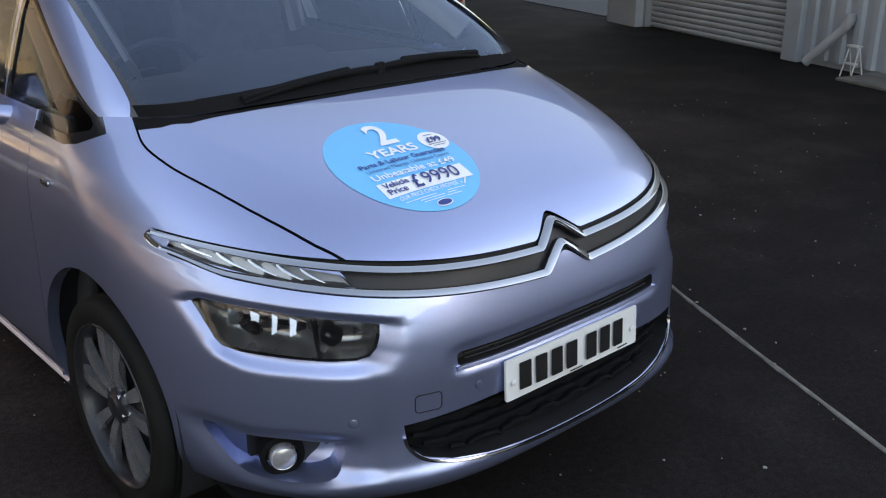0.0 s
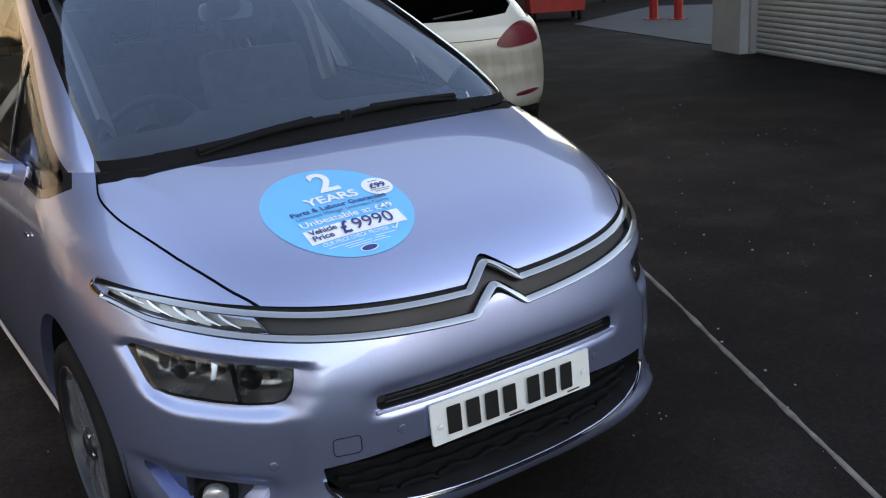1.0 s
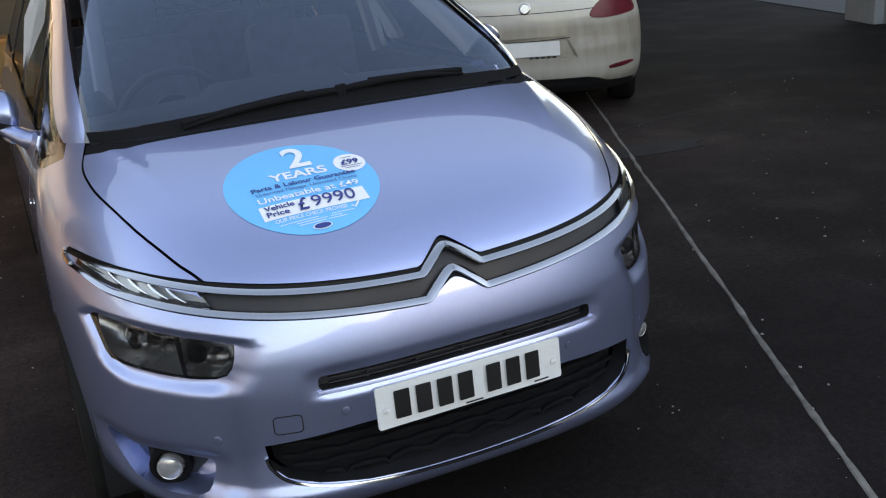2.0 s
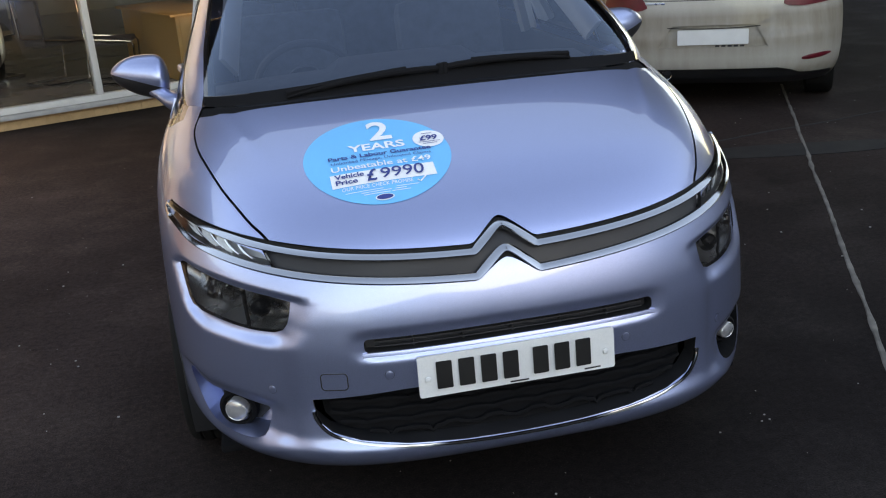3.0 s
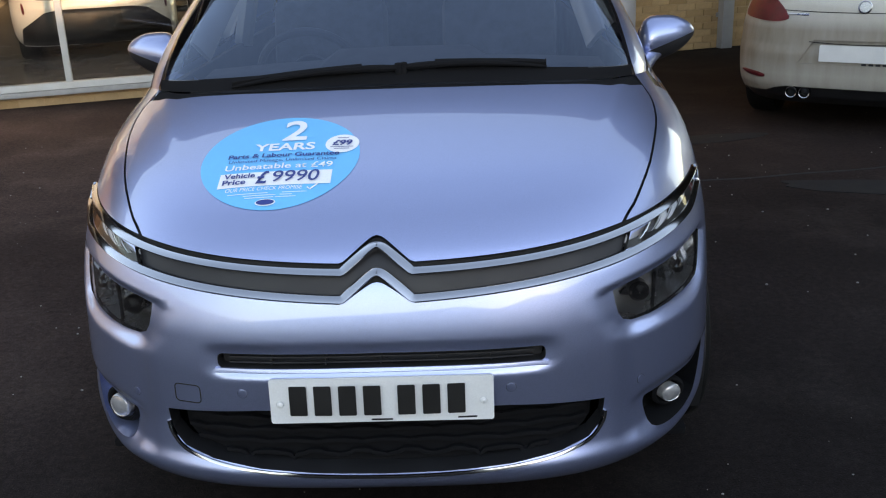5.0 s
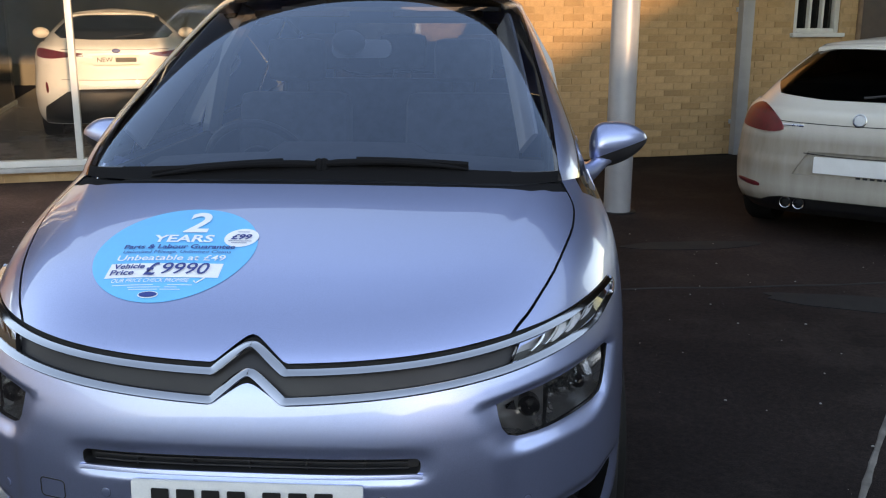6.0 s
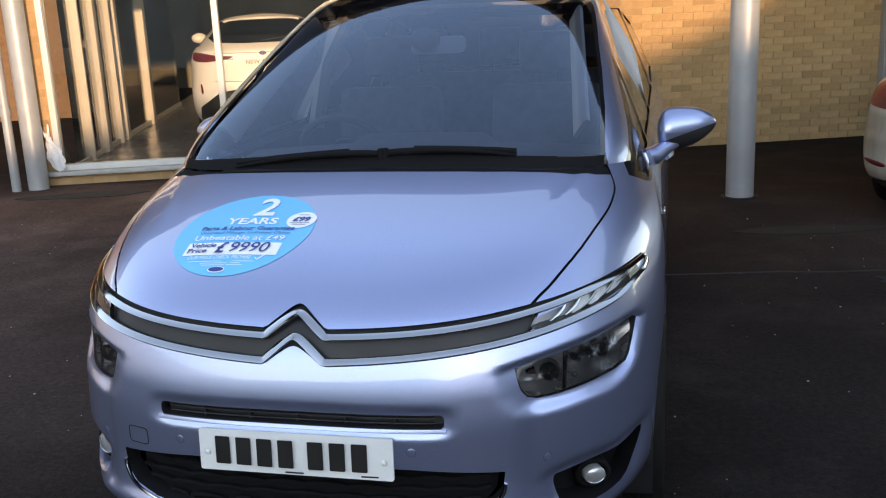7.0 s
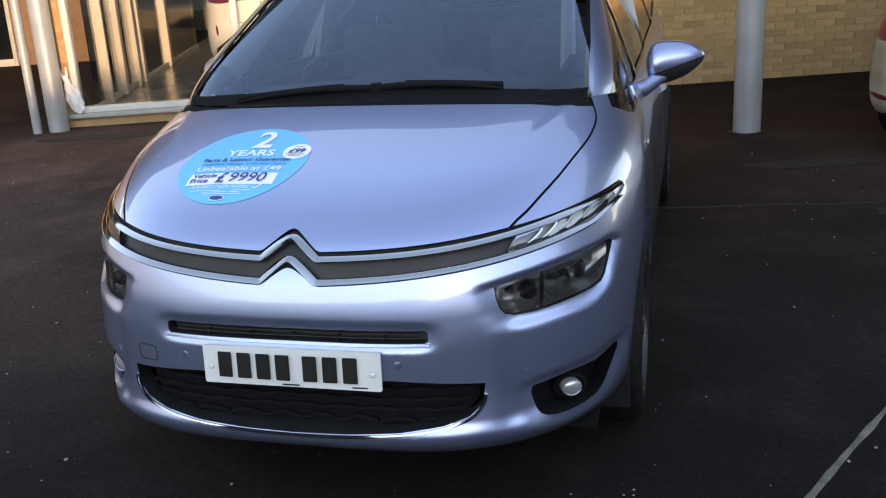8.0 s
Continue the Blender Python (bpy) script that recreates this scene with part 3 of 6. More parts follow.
# showroom interior
slab("floor", (0.10, 0.26, 0.02), (13.6, 13.6, 0.12), M_FLOOR, "grey tiled showroom floor", "floor", FAC)
slab("ceiling", (0.10, 0.32, 3.2), (13.6, 13.6, 3.3), M_COLUMN, "plain white showroom ceiling", "ceiling", FAC)
slab("wall_back", (-9.0, 13.6, 0.0), (13.6, 13.8, SOFFIT), M_SHOPWALL, "dark back wall of the showroom", "wall", FAC)
slab("wall_inner", (5.22, 0.32, 0.12), (5.36, 3.4, 3.2), M_SHOPWALL, "inner partition beside the shop window", "wall", FAC)
side_glass = tagged(thing("window_2", "", "", m=FAC), "side glazing of the showroom with cream frames", "window", "", "structure")
for d, w in ((0.80, 0.05), (1.50, 0.15), (2.60, 0.15), (2.30, 0.04), (4.45, 0.20)):
    part("mullion", solid((0.16, d, 0.122), (0.30, d + w, 3.198), 0.006), M_COLUMN, side_glass)
part("bottom_rail", solid((0.20, 0.32, 0.122), (0.26, 7.4, 0.18), 0.004), M_COLUMN, side_glass)
p = part("pane", solid((0.225, 0.33, 0.182), (0.233, 7.4, 3.198)), M_SHOPGLASS, side_glass)
p.visible_shadow = False
back = bmesh.new()
for a, b in (((-9.0, 7.5, 0.0), (-3.97, 7.7, SOFFIT)), ((-2.9, 7.5, 0.0), (0.15, 7.7, SOFFIT)), ((-3.97, 7.5, 2.3), (-2.9, 7.7, SOFFIT))):
    box(back, a, b)
tagged(part("wall_recess", back, M_DIM_BRICK, None, "", False, FAC), "brick wall set back beyond the side glazing", "wall", "", "structure")
dr = tagged(thing("door_1", "", "", m=FAC), "grey framed glazed door in the set-back wall", "door", "", "structure")
for a, b in (((-3.97, 7.46, 0.0), (-3.90, 7.6, 2.3)), ((-2.97, 7.46, 0.0), (-2.9, 7.6, 2.3)), ((-3.90, 7.46, 2.2), (-2.97, 7.6, 2.3)), ((-3.90, 7.46, 0.0), (-2.97, 7.6, 0.12))):
    part("frame_bar", solid(a, b, 0.006), M_CILL, dr)
part("pane", solid((-3.90, 7.52, 0.12), (-2.97, 7.53, 2.2)), pane("door_glass", (0.3, 0.28, 0.27), 2.2), dr)
for x in (-3.62, -3.30):
    part("glazing_bar", solid((x - 0.025, 7.47, 0.122), (x + 0.025, 7.515, 2.198), 0.004), M_CILL, dr)
part("handle", solid((-3.06, 7.40, 1.02), (-3.02, 7.458, 1.20), 0.006), M_SATIN, dr)

win = tagged(thing("window_3", "", "", m=FAC), "small white casement window in the brick wall", "window", "", "structure")
x0, x1, z0, z1 = WIN
part("window_sill", solid((x0 - 0.04, -0.05, z0 - 0.012), (x1 + 0.04, 0.16, z0 + 0.035), 0.006), M_FRAMEWHITE, win)
third = (x1 - x0 - 0.12) / 3
bars = [((x0, 0.03, z0 + 0.037), (x0 + 0.06, 0.13, z1)), ((x1 - 0.06, 0.03, z0 + 0.037), (x1, 0.13, z1)), ((x0 + 0.062, 0.03, z0 + 0.037), (x1 - 0.062, 0.13, z0 + 0.085)), ((x0 + 0.062, 0.03, z1 - 0.06), (x1 - 0.062, 0.13, z1))]
for k in (1, 2):
    bars.append(((x0 + 0.06 + third * k - 0.016, 0.028, z0 + 0.087), (x0 + 0.06 + third * k + 0.016, 0.13, z1 - 0.062)))
for a, b in bars:
    part("window_frame", solid(a, b, 0.005), M_FRAMEWHITE, win)
for k in range(3):
    part("pane", solid((x0 + 0.06 + third * k + 0.018, 0.08, z0 + 0.087), (x0 + 0.06 + third * (k + 1) - 0.018, 0.086, z1 - 0.062)), M_TINTED, win)
brown = tagged(thing("window_4", "", "", m=FAC), "brown framed window of dark glass in the brick wall", "window", "", "structure")
for a, b in (((10.46, -0.02, 1.10), (10.52, 0.004, 2.70)), ((11.74, -0.02, 1.10), (11.80, 0.004, 2.70)), ((10.522, -0.02, 1.10), (11.738, 0.004, 1.16)), ((10.522, -0.02, 2.64), (11.738, 0.004, 2.70))):
    part("window_frame", solid(a, b, 0.005), M_DIM_BRICK, brown)
part("pane", solid((10.522, -0.012, 1.162), (11.738, -0.006, 2.638)), worn("brown_tinted_glass", (0.05, 0.028, 0.018), 0.1, coat=0.5, spread=0.2, depth=0), brown)

# ---- posts and pipes in front of the building ----
def round_post(name, label, s, d, r, top, mat):
    bm = bmesh.new()
    tube(bm, [(0, 0, 0), (0, 0, 0.004), (0, 0, top * 0.5), (0, 0, top)], r, 32)
    ob = thing(name, label, "post", m=FAC @ Matrix.Translation((s, d, 0)))
    part("shaft", bm, mat, ob)
    return ob


post = thing("canopy_post", "round grey painted steel post standing on the asphalt", "post", m=pose(1.48, 5.93, 0))
part("shaft", tube(bmesh.new(), [(0, 0, 0), (0, 0, 2), (0, 0, SOFFIT)], 0.110, 40), M_STEEL, post)
collar = bmesh.new()
tube(collar, [(0, 0, 0), (0, 0, 0.006)], 0.15, 32)
part("tar_collar", collar, M_SEAL, post)
round_post("corner_post", "round grey steel post at the showroom corner", -0.06, -0.15, 0.10, SOFFIT, M_STEEL)
dp = round_post("downpipe", "round grey rainwater pipe beside the corner post", -0.255, -0.22, 0.045, SOFFIT, M_STEEL)
for z in (0.75, 2.4):
    part("socket", tube(bmesh.new(), [(0, 0, z), (0, 0, z + 0.07)], 0.053, 24), M_STEEL, dp)
sq = thing("square_downpipe", "square grey rainwater pipe on the brick wall", "pipe", m=FAC)
part("shaft", solid((8.885, -0.11, 0.0), (9.03, -0.004, SOFFIT), 0.008), M_STEEL, sq)
for z in (0.35, 1.6, 2.9):
    part("bracket", solid((8.86, -0.02, z), (9.055, 0.008, z + 0.05), 0.004), M_STEEL, sq)
vent = thing("air_brick", "dark square air brick in the wall", "vent", m=FAC)
part("surround", solid((9.15, -0.012, 1.73), (9.29, 0.02, 1.86), 0.004), M_BRICK, vent)
for k in range(3):
    part("slot", solid((9.165, -0.014, 1.745 + 0.037 * k), (9.275, -0.006, 1.765 + 0.037 * k)), M_SEAL, vent)

bag = bmesh.new()
bmesh.ops.create_uvsphere(bag, u_segments=56, v_segments=48, radius=1.0)
for v in bag.verts:
    x, y, z = v.co
    w = 0.035 + 0.055 * smoothstep(0.9, -0.6, z)
    fold = 1 - 2 * abs(noise.noise(Vector((x * 3.4, y * 3.4, z * 2.2 + 4)))) - abs(noise.noise(Vector((x * 7, y * 7, z * 6))))
    k = 1 + 0.40 * noise.noise(Vector((x * 2.2, y * 2.2, z * 2.6))) + 0.34 * (fold - 0.5)
    v.co = (0.10 + x * w * k - 0.05 * z, -0.045 + y * 0.035 * k, 0.345 + z * 0.20 * (1 + 0.08 * noise.noise(Vector((x * 5, y * 5, 1)))))
for sx in (-1, 1):
    tube(bag, [(0.055 + 0.012 * sx, -0.045, 0.50), (0.045 + 0.03 * sx, -0.05, 0.57), (0.04 + 0.035 * sx, -0.045, 0.63)], [0.014, 0.012, 0.006], 8)
tagged(part("plastic_bag", bag, M_BAG, None, "", True, FAC), "crumpled white plastic bag tied on the window cill corner", "bag")

# ---- showroom furniture ----
desk = thing("desk", "light oak office desk behind the shop window", "desk", m=FAC)
part("end_panel", solid((4.42, 0.45, 0.122), (4.46, 2.7, 0.80), 0.004), M_WOOD, desk)
part("front_panel", solid((4.46, 0.45, 0.122), (5.10, 0.49, 0.80), 0.004), M_WOOD, desk)
part("top", solid((4.36, 0.40, 0.802), (5.14, 2.75, 0.83), 0.006), M_WOOD, desk)


def visitor_chair(m):
    ch = thing("visitor_chair", "black chair with a chromed tube frame", "chair", "chairs at the desk", m=m)
    part("seat", solid((-0.23, -0.23, 0.42), (0.23, 0.22, 0.48), 0.025), M_SEAT, ch)
    part("backrest", solid((-0.22, 0.20, 0.55), (0.22, 0.24, 0.92), 0.018), M_SEAT, ch)
    for s in (-0.25, 0.25):
        pts = [(s, 0.26, 0.92), (s, 0.24, 0.5), (s, -0.22, 0.44), (s, -0.25, 0.40), (s, -0.22, 0.02), (s, -0.18, 0.012), (s, 0.26, 0.012)]
        part("leg", tube(bmesh.new(), pts, 0.012, 8), M_CHROME, ch)
    part("cross_bar", tube(bmesh.new(), [(-0.25, 0.26, 0.014), (0.25, 0.26, 0.014)], 0.012, 8), M_CHROME, ch)
    return ch


first = visitor_chair(FAC @ pose(3.45, 2.0, 0.12, 0, 0, 110))
copy_thing(first, FAC @ pose(3.95, 1.35, 0.12, 0, 0, 70))
copy_thing(first, FAC @ pose(2.9, 3.2, 0.12, 0, 0, 200))

# ---- unit with the roller shutter: local x along its front, y inwards ----
SHU = pose(8.76, 6.9, 0, 0, 0, -108.7)
SH0, SH1, SH_TOP = 0.66, 3.40, 3.0
slab("wall_unit_pier", (0.0, -0.02, 0.0), (SH0, 0.5, 4.5), M_CLAD, "grey clad pier beside the roller shutter", "wall", SHU)
slab("wall_unit_over", (SH0, 0.02, SH_TOP), (SH1, 0.5, 4.5), M_CLAD, "grey cladding over the roller shutter", "wall", SHU)
slab("wall_unit_side", (0.0, 0.5, 0.0), (0.2, 12.0, 4.5), M_CLAD, "side wall of the grey unit", "wall", SHU)
clad = bmesh.new()
pts, x = [], SH1
while x < 6.5:
    pts += [(x, 0.03), (x + 0.07, 0.03), (x + 0.09, -0.005), (x + 0.16, -0.005), (x + 0.18, 0.03)]
    x += 0.2
rows = [[clad.verts.new((u, v, z)) for u, v in pts] for z in (0.06, 1.5, 3.0, 4.5)]
for a, b in zip(rows, rows[1:]):
    for k in range(len(pts) - 1):
        clad.faces.new((a[k], a[k + 1], b[k + 1], b[k]))
box(clad, (SH1, 0.05, 0.0), (6.5, 0.5, 4.5))
box(clad, (SH1 - 0.005, -0.05, 0.0), (SH1 + 0.22, 0.06, 4.5), 0.01)
tagged(part("wall_unit", clad, M_CLAD, None, "", False, SHU), "grey corrugated metal cladding", "wall", "", "structure")
shutter = tagged(thing("door_2", "", "", m=SHU), "closed grey roller shutter with level slats", "shutter", "", "structure")
slat_me = None
z = 0.0
while z < SH_TOP:
    if slat_me is None:
        bm = bmesh.new()
        n = 7
        ra = [bm.verts.new((SH0 + 0.03, 0.20 - 0.016 * math.sin(math.pi * k / n) ** 0.7, 0.063 * k / n)) for k in range(n + 1)]
        rb = [bm.verts.new((SH1 - 0.03, v.co.y, v.co.z)) for v in ra]
        for k in range(n):
            bm.faces.new((ra[k], rb[k], rb[k + 1], ra[k + 1]))
        ob = part("slat", bm, M_SHUTTER, shutter)
        slat_me = ob.data
    else:
        ob = new("slat", slat_me)
        ob.parent = shutter
    ob.matrix_basis = Matrix.Translation((0, 0, z + 0.004))
    z += 0.067
part("backing", solid((SH0, 0.21, 0.0), (SH1, 0.25, SH_TOP)), M_BLACK, shutter)
for a in (SH0, SH1 - 0.05):
    part("guide", solid((a, 0.10, 0.0), (a + 0.05, 0.209, SH_TOP), 0.004), M_STEEL, shutter)
slab("kerb", (SH1 + 1.15, -0.42, 0.0), (6.5, -0.01, 0.03), M_KERB, "low concrete apron along the grey unit", "kerb", SHU, 0.01)
duct = thing("waste_pipe", "sloping grey plastic pipe leaning on the cladding", "pipe", m=SHU)
part("shaft", tube(bmesh.new(), [(SH1 + 0.55, -0.24, 0.06), (SH1 + 0.86, -0.07, 0.44)], 0.045, 20), M_STEEL, duct)
part("bend", tube(bmesh.new(), [(SH1 + 0.85, -0.075, 0.43), (SH1 + 0.88, -0.06, 0.50), (SH1 + 0.88, -0.06, 0.56)], 0.05, 20), M_STEEL, duct)
steps = thing("step_stool", "small pale folding step stool", "stool", m=SHU @ pose(SH1 + 1.08, -0.16, 0) @ Matrix.Diagonal((0.5, 0.5, 0.85, 1)))
for sx in (-0.12, 0.12):
    part("leg", tube(bmesh.new(), [(sx * 1.15, -0.14, 0.0), (sx, 0.0, 0.34)], 0.012, 8), M_FRAMEWHITE, steps)
    part("leg", tube(bmesh.new(), [(sx * 1.15, 0.14, 0.0), (sx, 0.0, 0.34)], 0.012, 8), M_FRAMEWHITE, steps)
part("tread", solid((-0.13, -0.10, 0.14), (0.13, 0.0, 0.16), 0.004), M_FRAMEWHITE, steps)
part("top_step", solid((-0.13, -0.07, 0.33), (0.13, 0.07, 0.35), 0.004), M_FRAMEWHITE, steps)

# ---- far yard ----
pad = bmesh.new()
prism(pad, [(9.1, 7.25), (10.3, 11.4), (13.5, 12.6), (15.5, 9.0), (12.0, 6.0)], lambda u, v, d: Vector((u, v, d)), 0.012)
tagged(part("concrete_pad", pad, M_CONCRETE, None, "", False), "pale worn concrete pad behind the unit", "paving", "", "structure")
fence = bmesh.new()
for k in range(60):
    x = 2.0 + 0.35 * k
    box(fence, (x, 15.5 + 0.05 * (k % 2), 0), (x + 0.34, 15.6 + 0.05 * (k % 2), 2.1 + 0.03 * rng.random()))
tagged(part("fence", fence, M_HEDGE, None, "", False, pose(2.0, 0, 0, 0, 0, -4)), "dark timber fence at the back of the yard", "fence", "", "structure")
for x, y in ((11.46, 10.58), (11.62, 10.15)):
    bol = thing("bollard", "red painted steel bollard on the concrete", "bollard", "bollards", m=pose(x, y, 0.012))
    part("shaft", tube(bmesh.new(), [(0, 0, 0), (0, 0, 0.98), (0, 0, 1.0)], [0.075, 0.075, 0.05], 20), M_REDBIN, bol)
    part("base_plate", solid((-0.12, -0.12, 0), (0.12, 0.12, 0.012)), M_REDBIN, bol)
skip = thing("waste_bin", "red wheeled waste bin with pale labels", "bin", m=pose(10.8, 12.5, 0, 0, 0, -30))
tub = bmesh.new()
prism(tub, [(-0.5, 0.18), (0.5, 0.18), (0.58, 1.15), (-0.58, 1.15)], lambda u, v, d: Vector((u, -0.4 + d, v)), 0.8)
part("tub", tub, M_REDBIN, skip, "", False)
part("lid", solid((-0.62, -0.46, 1.152), (0.62, 0.46, 1.24), 0.03), M_REDBIN, skip)
part("label_strip", solid((-0.42, -0.405, 0.42), (0.42, -0.398, 0.52)), M_VINYLWHITE, skip)
for x in (-0.42, 0.42):
    for y in (-0.3, 0.3):
        part("caster", lathe(bmesh.new(), [(0.001, -0.02), (0.09, -0.02), (0.09, 0.02), (0.001, 0.02)], 20, Matrix.Translation((x, y, 0.09))), M_RUBBER, skip)

# ---- gabled units across the yard, behind the camera: they shade the forecourt from the low sun ----
flat_sun = Vector((SUN_TO.x, SUN_TO.y, 0)).normalized()
across = Vector((-flat_sun.y, flat_sun.x, 0))
DIST = 22.0
foot = Vector((-5.25, 6.45, 0)) + 6.6 * Vector((math.cos(radians(19.4)), math.sin(radians(19.4)), 0)) + flat_sun * DIST
GAB = Matrix((( across.x, flat_sun.x, 0, foot.x), (across.y, flat_sun.y, 0, foot.y), (0, 0, 1, 0), (0, 0, 0, 1)))
# The last two ridges are unseen additions that carry the reflected skyline on.
for ridge in ([(-15.0, 3.1), (-10.3, 3.5), (-8.1, 2.95)], [(-8.1, 2.95), (-6.2, 3.45), (-4.65, 3.8), (-3.2, 3.8), (-1.3, 3.8)], [(-1.3, 3.6), (0.1, 3.95), (3.0, 5.3), (6.0, 4.6)], [(6.0, 4.6), (9.0, 5.4), (12.0, 4.6)], [(-36.0, 1.9), (-26.0, 2.5), (-15.0, 3.1)], [(12.0, 4.6), (20.0, 5.3), (34.0, 3.6)]):
    unit = thing("gabled_unit", "grey gabled industrial unit with a dark roof", "building", "gabled units across the yard", m=GAB)
    u0, u1 = ridge[0][0], ridge[-1][0]
    wall = bmesh.new()
    prism(wall, [(u0, 0), (u1, 0)] + [(u, v - 0.1) for u, v in reversed(ridge)], lambda u, v, d: Vector((u, d + 0.2, v)), 14.0)
    part("wall", wall, M_RENDER, unit, "", False)
    roof = bmesh.new()
    prism(roof, [(u, v - 0.1) for u, v in ridge] + list(reversed(ridge)), lambda u, v, d: Vector((u, d, v)), 14.4)
    part("roof", roof, M_ROOF, unit, "", False)
    part("door", solid(((u0 + u1) / 2 - 1.2, 0.12, 0), ((u0 + u1) / 2 + 1.2, 0.19, 2.5)), M_CLAD, unit, "", False)
# Added out of view: its sunlit pale face brightens the flank at -x.
slab("wall_bounce", (-14.3, -30.0, 0.0), (-14.0, 22.0, 3.4), M_PALEWALL, "plain pale wall out of view, added to brighten the car's flank", "wall")
# Added out of view to block low sky from the bumper's right-hand reflection.
slab("wall_reflect_low", (6.6, 0.05, 0.0), (16.0, 0.3, 2.3), M_RENDER, "low plain wall out of view, added to darken the bumper's reflection", "wall", SHU)
def body_level(t):
    get = [hermite(v, t) for v in (NOSE_Y, NOSE_Z, SIDE_W, SIDE_Z, TURN_D, TURN_P, RISE, TAIL_Y, TAIL_Z)]
    return make_loop(*get, q=hermite(TURN_Q, t))


# outlines of the front's openings (x, z), of the car's left half
LAMP = [(0.552, 0.716), (0.557, 0.690), (0.566, 0.660), (0.580, 0.639), (0.602, 0.629), (0.65, 0.629), (0.73, 0.634), (0.792, 0.638), (0.812, 0.646), (0.820, 0.662), (0.828, 0.700), (0.836, 0.742), (0.828, 0.750), (0.756, 0.746), (0.68, 0.738), (0.60, 0.726)]
FOG = curve2d([(0.640, 0.410), (0.660, 0.417), (0.735, 0.424), (0.800, 0.424), (0.852, 0.436), (0.832, 0.37), (0.800, 0.318), (0.722, 0.312), (0.664, 0.332), (0.642, 0.380)], 3)
SLIT = rounded(0.772, 0.036, 0.012, 3)
SLIT = [(x, z + 0.601) for x, z in SLIT]
GRILLE = [(-0.530, 0.462), (-0.523, 0.405), (-0.49, 0.372), (-0.42, 0.349), (-0.3, 0.333), (-0.15, 0.324), (0.0, 0.321), (0.15, 0.324), (0.3, 0.333), (0.42, 0.349), (0.49, 0.372), (0.523, 0.405), (0.530, 0.462), (0.3, 0.478), (0.0, 0.483), (-0.3, 0.478)]
LENS = [(0.574, 0.803), (0.607, 0.832), (0.690, 0.848), (0.780, 0.861), (0.832, 0.869), (0.840, 0.855), (0.802, 0.836), (0.740, 0.822), (0.684, 0.812)]


def chevron(a):
    """One in the middle, falling to nothing beside it, with a rounded tip."""
    u = a / 0.082
    return max(0.0, 1.0 - (math.sqrt(u * u + 0.04) - 0.2) / (math.sqrt(1.04) - 0.2))


def chrome_upper(x):
    """Height of the upper chrome bar at x, with the chevron in the middle."""
    a = abs(x)
    return 0.803 + 0.076 * (a / 0.85) ** 1.7 + 0.053 * chevron(a)


def chrome_lower(x):
    a = abs(x)
    return 0.744 + 0.088 * (a / 0.85) ** 1.5 + 0.018 * smoothstep(0.78, 0.85, a) + 0.060 * chevron(a)


def near(poly, x, z, reach):
    return 1.0 if inside(poly, x, z) else 1.0 - smoothstep(0.0, reach, distance_to(poly, x, z))


def lamp_span(x):
    """Lower and upper edge of the headlight's opening at x."""
    zs = []
    for (ax, az), (bx, bz) in zip(LAMP, LAMP[1:] + LAMP[:1]):
        if min(ax, bx) <= x <= max(ax, bx) and ax != bx:
            zs.append(az + (bz - az) * (x - ax) / (bx - ax))
    return min(zs) + 0.003, max(zs) - 0.003


def shape_front(p):
    """Pockets of the lamps and the step beside the bumper's middle."""
    x, y, z = p
    a = abs(x)
    if y < 0.9 and z < 0.80:
        if 0.45 < a and 0.55 < z:
            top = 0.729 + 0.10 * max(0.0, a - 0.56)
            k = near(LAMP, a, z, max(0.021, 0.042 - 0.021 * smoothstep(top - 0.02, top + 0.006, z) - 0.014 * smoothstep(0.78, 0.84, a)))
            y += 0.020 * k
            a -= 0.012 * k * smoothstep(0.65, 0.85, a)
        if 0.5 < a and 0.22 < z < 0.52:
            k = near(FOG, a, z, 0.035)
            y += 0.014 * k
            a -= 0.007 * k
        if z < 0.74:
            low = smoothstep(0.74, 0.66, z) * smoothstep(0.30, 0.36, z)
            y += 0.016 * smoothstep(0.555, 0.60, a) * low * (1 - smoothstep(0.72, 0.86, a))
        if a < 0.45 and 0.56 < z < 0.65:
            y += 0.010 * near(SLIT, a, z, 0.03)
        if z < 0.36 and a < 0.8:
            y -= 0.012 * smoothstep(0.36, 0.315, z) * smoothstep(0.2, 0.28, z) * (1 - smoothstep(0.45, 0.8, a))
    if 0.35 < y < 0.9 and z > 0.9 and a < 0.75:
        ridge = 0.668 - 0.29 * (0.805 - y)
        z += 0.004 * max(0.0, 1 - abs(a - ridge) / 0.035) ** 1.4 * smoothstep(0.40, 0.62, y)
    return (math.copysign(a, x), y, z)


car = thing("car", "pale metallic blue people carrier parked on asphalt, price sticker on bonnet", "car")
half_loops = [np.array([shape_front(p) for p in body_level(t)]) for t in np.linspace(0, 1, 190)]
body, rows = loft(half_loops)
body.normal_update()
from_body = body.copy()


def surface(bm):
    return BVHTree.FromBMesh(bm)


skin = surface(from_body)


def on_front(x, z, out=0.0):
    """The point of the nose at x, z seen from the front, moved out by so much, and the normal there."""
    p, n, _, _ = skin.ray_cast(Vector((x + 0.0002, -1, z)), Vector((0, 1, 0)))
    n = n if n.y < 0 else -n
    return p + n * out, n


def on_top(x, y, out=0.0):
    p, n, _, _ = skin.ray_cast(Vector((x + 0.0002, y, 2)), Vector((0, 0, -1)))
    n = n if n.z > 0 else -n
    return p + n * out, n


